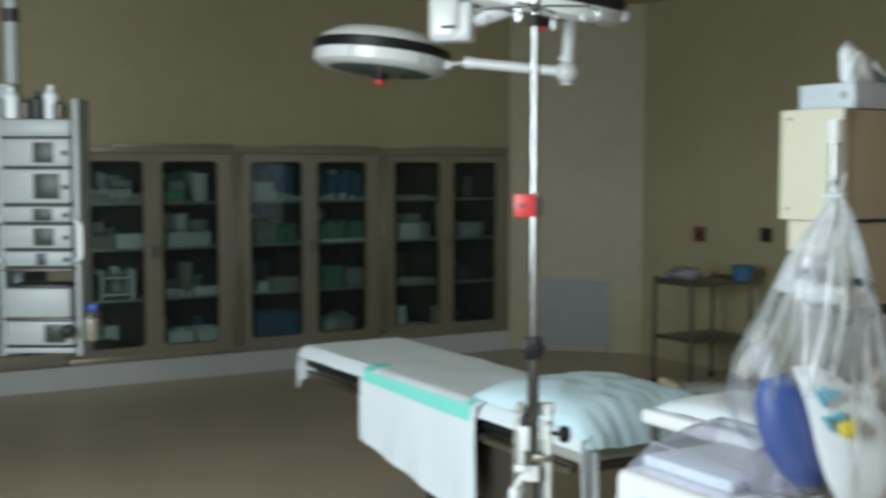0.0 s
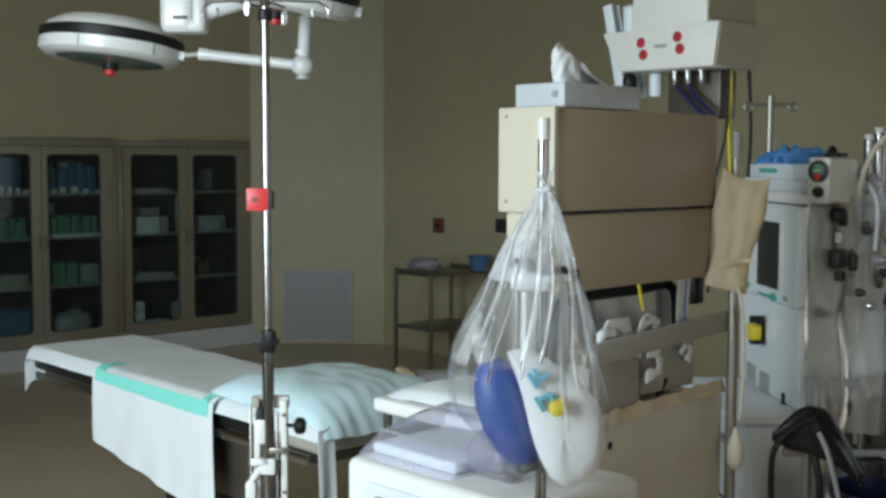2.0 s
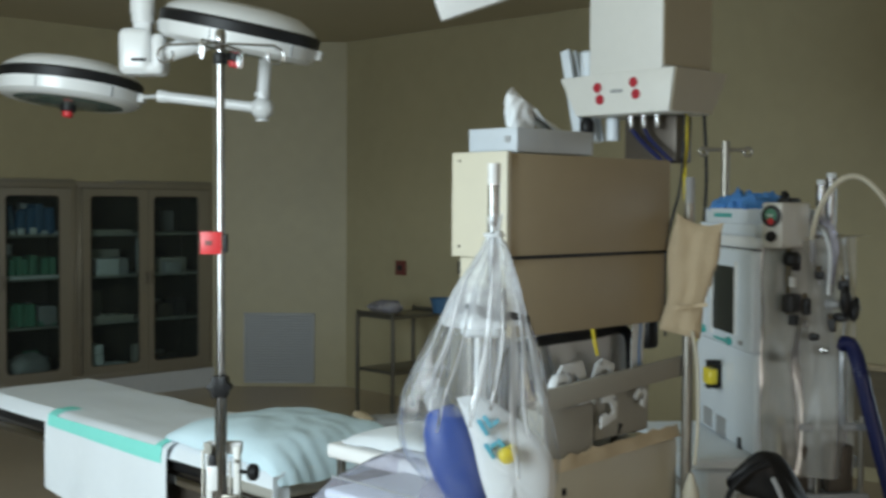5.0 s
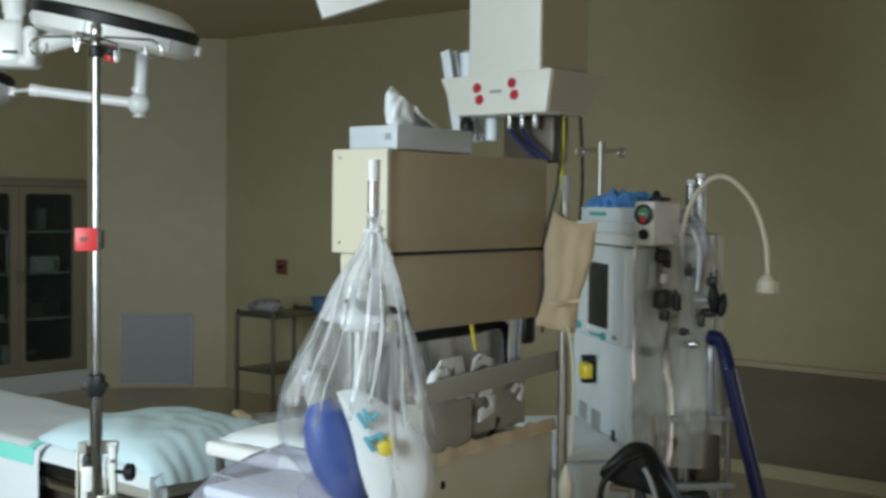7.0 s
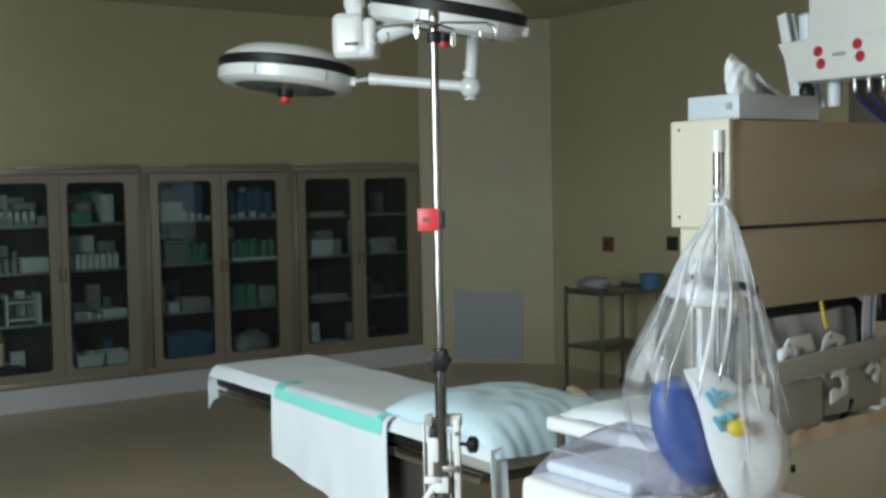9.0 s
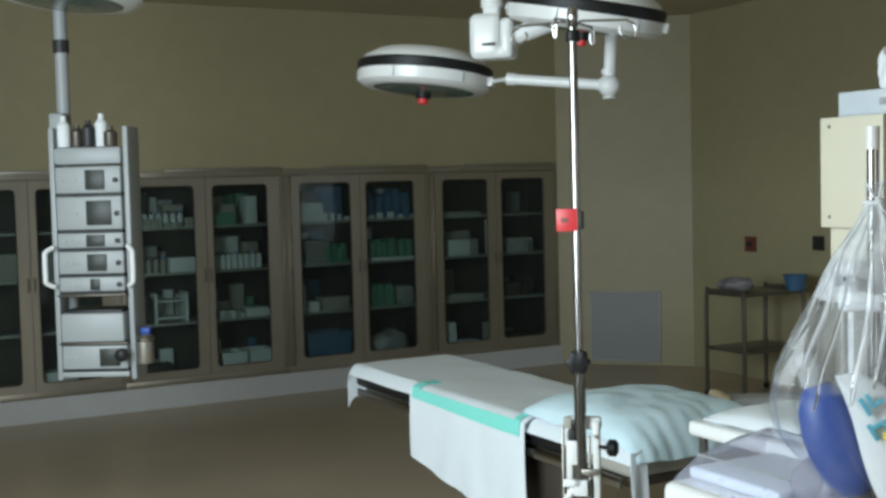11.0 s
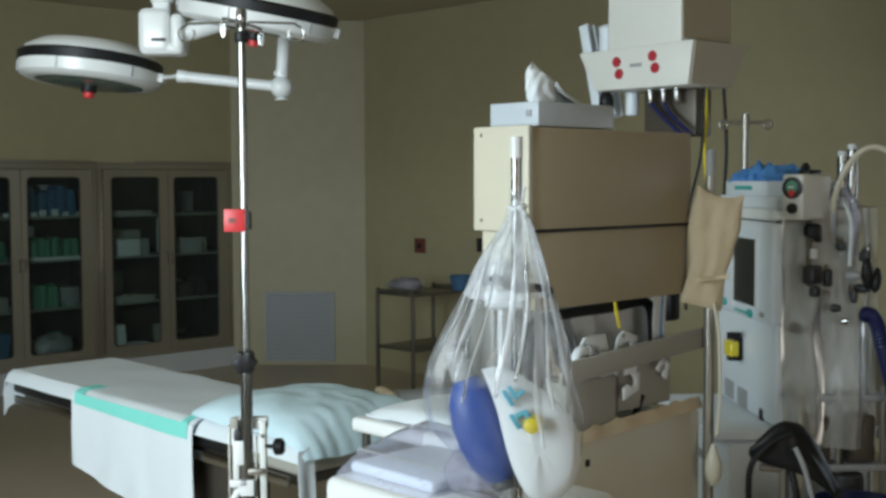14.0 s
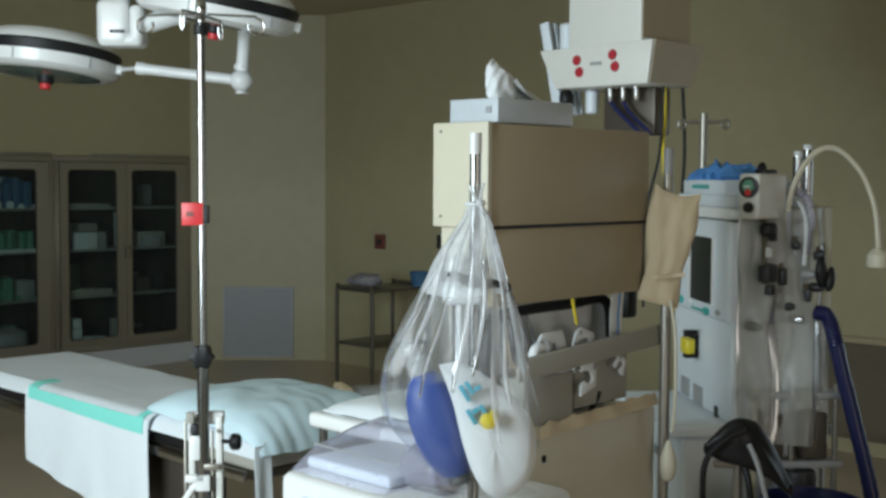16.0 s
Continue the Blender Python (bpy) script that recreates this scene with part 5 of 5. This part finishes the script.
fitted("jack", box(2.997, 3.006, 1.757, 1.772, 0.955, 0.99, 0.003), M_BLACK, am)
for y in (1.80, 1.815):
    fitted("card", box(2.999, 3.008, y - 0.005, y + 0.005, 1.15, 1.205, 0.001), M_PAPER, am)
for x in (2.90, 3.26):
    for y in (1.735, 1.95):
        on_machine("caster", lathe([(0.04, -0.014), (0.05, -0.008), (0.05, 0.008), (0.04, 0.014)], pose(x, y, 0.05, 90), 16), M_BLACK, am)
for z in (0.35, 0.62):
    on_machine("drawer_line", box(2.856, 2.861, 1.715, 1.965, z, z + 0.006), M_DARK, am)
for z in (0.28, 0.52, 0.80):
    on_machine("drawer_pull", box(2.845, 2.861, 1.78, 1.90, z, z + 0.02, 0.005), M_GREY, am)

gb = thing("suction_regulator", (3.17, 1.72, 1.5), "cream suction regulator with a round green gauge and black knobs", "regulator")
part("housing", box(3.098, 3.262, 1.692, 1.758, 1.552, 1.682, 0.008, 3), M_BOOM, gb)
ga = part("gauge", lathe([(0.031, 0), (0.031, 0.005), (0.027, 0.007), (0.0, 0.0065)], pose(3.099, 1.725, 1.643, 0, -90, 0), 24), M_DARK, gb)
part("green_sector", moved(lathe([(0.018, 0), (0.018, 0.002)], Matrix(), 20), pose(3.093, 1.725, 1.646, 0, -90, 0)), M_GREEN, ga)
part("needle", box(3.089, 3.0915, 1.718, 1.736, 1.643, 1.647), M_PAPER, ga)
part("red_sector", moved(lathe([(0.010, 0), (0.010, 0.003)], Matrix(), 14), pose(3.0935, 1.725, 1.628, 0, -90, 0)), M_RED, ga)
part("knob", ball((3.09, 1.722, 1.585), 0.014, 0.016, 0.016, seg=12), M_BLACK, gb)
part("top_valve", joined(box(3.15, 3.22, 1.70, 1.74, 1.678, 1.695, 0.006), lathe([(0.01, 0), (0.014, 0.012), (0.006, 0.025)], pose(3.16, 1.72, 1.69), 10)), M_BLACK, gb)
part("stem", tube([(3.17, 1.71, 1.57), (3.17, 1.71, 1.36)], 0.008, 10), M_CHROME, gb)
part("knob", lathe([(0.018, 0), (0.026, 0.008), (0.026, 0.03), (0.018, 0.04)], pose(3.17, 1.70, 1.50), 10), M_BLACK, gb)
part("label_block", box(3.155, 3.175, 1.685, 1.70, 1.44, 1.468, 0.002), M_PAPER, gb)
part("clamp", joined(box(3.145, 3.20, 1.68, 1.72, 1.365, 1.42, 0.01), box(3.15, 3.18, 1.675, 1.70, 1.33, 1.36, 0.006)), M_DARK, gb)

gb.location += Vector((-0.08, -0.042, -0.018))
fit_to_view(gb, 0.97)
gl = thing("glove_box", (3.15, 1.88, 1.60), "open box of crumpled blue gloves on the machine", "glove box")
GT = Matrix.Translation(beside(0.13, 0.30, 1.60)) @ Matrix.Rotation(radians(-40), 4, "Z")
part("carton", moved(box(-0.11, 0.11, -0.20, 0.20, 0.0, 0.045, 0.004), GT), M_WHITE_B, gl)
part("print", moved(box(-0.1125, -0.109, -0.06, 0.10, 0.018, 0.030), GT), M_TEALKEY, gl)
for k in range(11):
    part("glove", moved(ball((-0.07 + 0.13 * ((k * 7) % 5) / 5, -0.17 + 0.034 * k, 0.052), 0.045, 0.034, 0.022, pose(0, 0, 0, 20 * k, 15 * k, 40 * k), 14, 0.6), GT), M_BLUE_L, gl)


def cover_place(u, v):
    z = 1.55 - 0.66 * v
    f = -0.045 - 0.03 * v + 0.014 * math.sin(u * 13 + 2 * v) * (0.3 + v) + 0.022 * wave(u * 1.5, v * 0.9, 4)
    return beside(0.012 + 0.275 * u, f, z + 0.02 * u * (1 - v))



cover = thing("dust_cover", (3.25, 1.66, 0.75), "translucent plastic cover hanging over the machine's side", "plastic cover")
part("top_film", shell(lambda u, v: beside(0.10 + 0.23 * u, -0.045 + 0.40 * v, 1.57 + 0.012 * wave(u, v, 4)), 16, 12, 0), M_DRAPE, cover, sharp=60).visible_shadow = False
cv = part("side_film", shell(cover_place, 50, 44, 0), M_DRAPE, cover, sharp=60)
cv.visible_shadow = False
# side rails, shelf and hoses of the machine
shelf = thing("side_shelf", (3.3, 1.56, 0.8), "grey side shelf with rail on the anaesthesia machine", "shelf")
for z in (0.82, 1.02):
    part("board", moved(box(0.04, 0.33, -0.065, -0.004, z, z + 0.02, 0.004), Matrix.Translation(MC) @ Matrix.Rotation(radians(-40), 4, "Z")), M_GREY, shelf)
for x in (0.07, 0.18, 0.31):
    part("upright", tube([beside(x, -0.05, 0.0), beside(x, -0.05, 1.06)], 0.009, 8), M_CREAM if x < 0.1 else M_STEEL_D, shelf)
can = thing("absorber_canister", beside(0.20, -0.035, 0.45), "dark absorber canister hung under the side shelf", "canister")
part("body", lathe([(0.045, 0.46), (0.05, 0.47), (0.05, 0.80), (0.046, 0.815)], Matrix.Translation(beside(0.20, -0.06, 0)), 20), M_DARK, can)
part("cap", lathe([(0.03, 0.44), (0.036, 0.445), (0.036, 0.465)], Matrix.Translation(beside(0.20, -0.06, 0)), 16), M_BLACK, can)
for x in (0.12, 0.25):
    single("absorber_block", moved(box(x - 0.04, x + 0.04, -0.055, -0.006, 0.842, 0.98, 0.01), Matrix.Translation(MC) @ Matrix.Rotation(radians(-40), 4, "Z")), M_BROWN, "dark brown absorber block on the side shelf", "absorber")
for x, y, h in ((3.205, 1.60, 0.125), (3.175, 1.615, 0.105)):
    cy = thing("flow_cylinder", (x, y, 1.60), "small chrome cylinder with a white cap", "cylinder", "chrome cylinders")
    part("body", tube([(x, y, 1.50), (x, y, 1.61 + h)], 0.015, 14), M_CHROME, cy)
    part("cap", tube([(x, y, 1.61 + h), (x, y, 1.625 + h)], 0.013, 14), M_PAPER, cy)
arch = thing("corrugated_hose", (3.2, 1.45, 1.4), "white corrugated breathing hose arching to a funnel", "hose")
part("hose", tube([(3.08, 1.60, 1.52), (3.075, 1.575, 1.63), (3.10, 1.54, 1.71), (3.135, 1.505, 1.738), (3.17, 1.47, 1.72), (3.205, 1.428, 1.655), (3.222, 1.40, 1.56), (3.226, 1.39, 1.455)], 0.0078, 10, 14, 0.0010), M_CREAM, arch)
part("funnel", lathe([(0.03, -0.035), (0.032, -0.03), (0.03, 0.0), (0.012, 0.018)], pose(3.226, 1.39, 1.437), 18), M_CREAM, arch)
lil = thing("lilac_hose", (3.13, 1.62, 1.4), "short lilac and white hose beside the regulator", "hose")
part("hose", tube([(3.20, 1.66, 1.60), (3.19, 1.63, 1.615), (3.17, 1.58, 1.59), (3.165, 1.565, 1.53), (3.16, 1.57, 1.48), (3.158, 1.575, 1.43)], 0.012, 10, 10, 0.001), M_LID, lil)
part("inner_hose", tube([(3.20, 1.66, 1.585), (3.18, 1.62, 1.59), (3.155, 1.575, 1.53), (3.15, 1.575, 1.40)], 0.006, 8, 10), M_PAPER, lil)
fit_to_view(lil, 0.98)
blue = thing("blue_hose", (3.15, 1.42, 0.9), "navy corrugated hose hanging beside the machine", "hose")
part("hose", tube([(3.12, 1.52, 1.27), (3.118, 1.485, 1.262), (3.125, 1.465, 1.2), (3.14, 1.445, 1.1), (3.16, 1.42, 0.98), (3.185, 1.37, 0.75), (3.2, 1.34, 0.5), (3.19, 1.38, 0.2), (3.16, 1.45, 0.03)], 0.0215, 12, 16, 0.0010), M_NAVY, blue)
claw = thing("black_clamp", (3.115, 1.495, 1.33), "black rubber clamp hanging from a cord", "clamp")
part("cord", tube([(3.115, 1.50, 1.47), (3.115, 1.497, 1.42)], 0.003, 6), M_BLACK, claw)
part("jaw", ball((3.107, 1.50, 1.385), 0.018, 0.016, 0.045, pose(0, 0, 0, 0, -10, 0), 14, 0.2), M_BLACK, claw)
part("jaw", ball((3.13, 1.485, 1.365), 0.014, 0.014, 0.035, pose(0, 0, 0, 0, 12, 0), 14, 0.2), M_BLACK, claw)
bb = thing("breathing_bag", (2.64, 1.44, 0.8), "black rubber breathing bag slung over a handle", "breathing bag")
BB = (2.60, 1.455, 0)
def bellows(u, v):
    """A limp rubber bag with creases, slung over and hanging to one side."""
    a = 6.283 * u
    k = math.sin(math.pi * min(max(v, .03), .97)) ** 0.55
    crease = 1 + 0.16 * math.sin(3 * a + 5 * v) + 0.10 * wave(math.cos(a) + v * 2, math.sin(a), 2.5)
    return by(BB, -0.085 + 0.215 * v + 0.012 * math.cos(a), 0.045 * k * math.cos(a) * crease, 0.975 + 0.035 * math.sin(v * 3) - 0.115 * v * v + 0.058 * k * math.sin(a) * crease)


part("bag", shell(bellows, 40, 36, 0), M_BLACK, bb, sharp=60)
part("strap", tube([by(BB, -0.092, -0.02, 0.70), by(BB, -0.100, -0.025, 0.86), by(BB, -0.094, -0.03, 0.95), by(BB, -0.05, -0.04, 1.005), by(BB, 0.0, -0.045, 1.03)], 0.008, 8, 6), M_BLACK, bb)
part("strap", tube([by(BB, 0.02, 0, 0.70), by(BB, 0.022, -0.02, 0.85), by(BB, 0.01, 0, 0.94)], 0.009, 8, 6), M_BLACK, bb)
part("tube", tube([by(BB, 0.0, -0.07, 1.0), by(BB, 0.02, -0.08, 0.95), by(BB, 0.045, -0.085, 0.85), by(BB, 0.07, -0.08, 0.72)], 0.006, 8, 6), M_GREY, bb)
hd2 = thing("support_rod", (2.62, 1.46, 0), "steel support rod with crossbar under the breathing bag", "rod")
part("rod", tube([by(BB, 0.0, 0.02, 0.0), by(BB, 0.0, 0.02, 0.93)], 0.012, 10), M_STEEL_D, hd2)
part("crossbar", tube([by(BB, -0.06, 0.02, 0.93), by(BB, 0.07, 0.02, 0.92)], 0.01, 10), M_STEEL_D, hd2)
part("foot", lathe([(0.12, 0.0), (0.12, 0.02), (0.02, 0.05)], Matrix.Translation(by(BB, 0, 0.02, 0)), 18), M_STEEL_D, hd2)
tubn = thing("waste_tub", by((2.86, 1.40, 0), 0, 0, 0), "dark blue tub with a white rim and clutter", "tub")
TB = (2.88, 1.40, 0)
part("tub", lathe([(0.10, 0.02), (0.13, 0.74), (0.135, 0.80), (0.125, 0.80), (0.12, 0.74), (0.095, 0.03)], Matrix.Translation(by(TB, 0, 0, 0)), 28), M_NAVY, tubn)
part("rim", tube([by(TB, 0.133 * math.cos(q), 0.133 * math.sin(q), 0.765) for q in [k * 2 * math.pi / 30 for k in range(31)]], 0.008, 8), M_PAPER, tubn)
for k, (x, z, w, h) in enumerate(((3.06, 1.47, 0.016, 0.035), (3.12, 1.34, 0.026, 0.05), (3.20, 1.44, 0.016, 0.025), (3.28, 1.28, 0.014, 0.04), (3.36, 1.40, 0.018, 0.03))):
    vf = thing("valve_block", (x, 1.63, z), "dark hose valve with a chrome nut on the machine", "valve", "valves on the machine")
    part("block", box(x - w / 2, x + w / 2, 1.615, 1.650, z, z + h, 0.006), M_DARK, vf)
    part("nut", lathe([(0.009, 0), (0.011, 0.004), (0.011, 0.014), (0.007, 0.018)], pose(x, 1.632, z + h - 0.002), 6), M_CHROME, vf)
    part("tail", tube([(x, 1.632, z), (x + 0.01, 1.628, z - 0.06), (x - 0.005, 1.632, z - 0.13 - 0.02 * k)], 0.0035, 6, 5), M_GREY, vf)
    fit_to_view(vf, 0.99 - 0.2 * (x - 3.06))
for k in range(7):
    x = 3.05 + 0.065 * k
    fi = single("fitting", lathe([(0.012, 0), (0.015, 0.01), (0.015, 0.03), (0.008, 0.05)], pose(x, 1.70, 1.22 + 0.045 * ((k * 3) % 4), 90), 10), (M_DARK, M_CHROME, M_GREY)[k % 3], "small hose fitting on the machine's side", "fitting", "fittings on the machine")
    fit_to_view(fi, 0.985 - 0.2 * (x - 3.05))

# ---- equipment tower ----
AR, AA = Vector((0.860, -0.510, 0)), Vector((0.510, 0.860, 0))
TO = Vector((1.10, 5.43, 0))
TM = Matrix(((AR.x, AA.x, 0, TO.x), (AR.y, AA.y, 0, TO.y), (0, 0, 1, 0), (0, 0, 0, 1)))
tower = thing("equipment_boom", (TO.x, TO.y, 0.78), "white ceiling boom stacked with electronic units", "equipment boom")
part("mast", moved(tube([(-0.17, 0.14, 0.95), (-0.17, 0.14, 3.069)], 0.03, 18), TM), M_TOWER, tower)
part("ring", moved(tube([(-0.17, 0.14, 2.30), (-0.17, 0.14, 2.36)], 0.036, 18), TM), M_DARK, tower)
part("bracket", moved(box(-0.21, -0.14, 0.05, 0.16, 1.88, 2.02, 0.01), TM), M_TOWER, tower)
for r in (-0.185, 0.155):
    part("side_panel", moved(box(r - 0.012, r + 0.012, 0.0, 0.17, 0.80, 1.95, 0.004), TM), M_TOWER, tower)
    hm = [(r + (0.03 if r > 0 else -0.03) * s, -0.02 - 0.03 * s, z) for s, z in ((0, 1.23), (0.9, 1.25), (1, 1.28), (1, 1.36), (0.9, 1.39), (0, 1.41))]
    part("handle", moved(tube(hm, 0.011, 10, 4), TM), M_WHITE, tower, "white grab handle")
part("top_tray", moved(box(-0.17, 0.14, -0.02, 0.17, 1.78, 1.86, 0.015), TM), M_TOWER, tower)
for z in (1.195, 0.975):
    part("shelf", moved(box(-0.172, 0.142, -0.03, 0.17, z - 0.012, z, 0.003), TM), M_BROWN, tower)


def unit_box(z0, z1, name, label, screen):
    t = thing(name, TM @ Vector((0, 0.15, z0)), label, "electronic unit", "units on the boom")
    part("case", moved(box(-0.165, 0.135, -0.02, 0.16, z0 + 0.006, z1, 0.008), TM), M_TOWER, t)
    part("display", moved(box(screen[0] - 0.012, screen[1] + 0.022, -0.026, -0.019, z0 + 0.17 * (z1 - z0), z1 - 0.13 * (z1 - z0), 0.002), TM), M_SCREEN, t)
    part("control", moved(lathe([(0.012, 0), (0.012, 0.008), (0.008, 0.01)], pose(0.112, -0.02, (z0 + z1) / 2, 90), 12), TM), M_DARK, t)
    # black strip painted for the shade in the gap below the unit
    part("gap_shade", moved(box(-0.165, 0.135, -0.0195, 0.10, z0 - 0.004, z0 + 0.005), TM), M_BLACK, t)
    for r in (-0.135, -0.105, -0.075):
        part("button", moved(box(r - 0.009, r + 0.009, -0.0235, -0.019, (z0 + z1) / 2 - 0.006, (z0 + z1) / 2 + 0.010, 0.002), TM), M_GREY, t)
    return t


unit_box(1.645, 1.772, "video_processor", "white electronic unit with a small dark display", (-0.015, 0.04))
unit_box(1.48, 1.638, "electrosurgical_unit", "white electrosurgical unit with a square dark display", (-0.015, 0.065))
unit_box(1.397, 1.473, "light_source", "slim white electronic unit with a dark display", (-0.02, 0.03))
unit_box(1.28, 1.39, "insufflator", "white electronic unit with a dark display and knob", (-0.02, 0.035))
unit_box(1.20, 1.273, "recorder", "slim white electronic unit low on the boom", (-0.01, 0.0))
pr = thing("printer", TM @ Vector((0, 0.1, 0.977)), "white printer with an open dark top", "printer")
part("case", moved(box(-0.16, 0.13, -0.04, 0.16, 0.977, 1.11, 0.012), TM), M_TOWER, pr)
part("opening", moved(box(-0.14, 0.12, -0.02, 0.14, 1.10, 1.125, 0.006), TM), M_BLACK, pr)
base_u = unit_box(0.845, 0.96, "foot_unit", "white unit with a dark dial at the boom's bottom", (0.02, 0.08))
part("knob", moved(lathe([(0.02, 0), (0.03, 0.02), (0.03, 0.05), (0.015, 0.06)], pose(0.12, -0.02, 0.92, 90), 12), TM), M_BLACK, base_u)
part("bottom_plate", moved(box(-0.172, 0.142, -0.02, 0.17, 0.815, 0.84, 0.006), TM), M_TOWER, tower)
for k, (r, a, h, mm) in enumerate(((-0.13, 0.02, 0.14, M_PAPER), (-0.08, 0.05, 0.10, M_BROWN), (-0.02, 0.03, 0.12, M_DARK), (0.03, 0.06, 0.15, M_PAPER), (0.08, 0.03, 0.09, M_BROWN), (-0.05, 0.12, 0.11, M_GREEN))):
    single("supply_bottle", moved(lathe([(0.028, 0), (0.03, 0.01), (0.03, h * 0.7), (0.013, h * 0.85), (0.013, h)], pose(r, a, 1.862), 14), TM), mm, "bottle standing on top of the equipment boom", "bottle", "bottles on the boom")
sj = thing("suction_jar", TM @ Vector((0.21, 0.02, 0.86)), "clear suction jar with chrome lid and blue cap", "suction jar")
part("jar", moved(lathe([(0.035, 0), (0.04, 0.01), (0.04, 0.10), (0.03, 0.11)], pose(0.205, 0.02, 0.87), 18), TM), M_STEEL_D, sj)
part("lid", moved(lathe([(0.042, 0.105), (0.044, 0.115), (0.03, 0.135)], pose(0.205, 0.02, 0.87), 18), TM), M_CHROME, sj)
part("cap", moved(box(0.19, 0.235, 0.0, 0.04, 1.0, 1.035, 0.006), TM), M_BLUE, sj)
part("arm", moved(tube([(0.14, 0.03, 0.95), (0.175, 0.02, 0.95)], 0.01, 8), TM), M_CHROME, sj)

# ---- steel instrument table at the far wall ----
tb = thing("instrument_table", (6.15, 6.6, 0), "tubular steel instrument table with a lower shelf", "instrument table")
IX0, IX1, IY0, IY1, IZ = 5.86, 6.45, 6.40, 6.80, 0.805
for x in (IX0, IX1):
    part("end_frame", tube([(x, IY1, 0.04), (x, IY1, IZ - 0.06), (x, IY1 - 0.05, IZ), (x, IY0 + 0.05, IZ), (x, IY0, IZ - 0.06), (x, IY0, 0.04)], 0.017, 10, 4), M_STEEL_K, tb)
    for y in (IY0, IY1):
        part("caster", ball((x, y, 0.03), 0.03, 0.02, 0.03, seg=10), M_BLACK, tb)
part("top", box(IX0 + 0.014, IX1 - 0.014, IY0 + 0.01, IY1 - 0.01, IZ - 0.03, IZ - 0.005, 0.004), M_STEEL_K, tb)
part("lower_shelf", box(IX0 + 0.014, IX1 - 0.014, IY0 - 0.005, IY1 + 0.005, 0.36, 0.385, 0.004), M_STEEL_K, tb)
single("plastic_bowl_bag", ball((IX0 + 0.13, 6.62, IZ + 0.05), 0.13, 0.13, 0.055, rough=0.3), M_LID, "crumpled clear plastic bag on the steel table", "bag")
bs = thing("blue_basin", (6.38, 6.41, IZ), "small blue plastic basin on the steel table", "basin")
part("basin", lathe([(0.065, 0.0), (0.09, 0.11), (0.097, 0.115), (0.086, 0.11), (0.058, 0.008)], pose(6.38, 6.41, IZ - 0.004), 24), M_BLUE_B, bs)
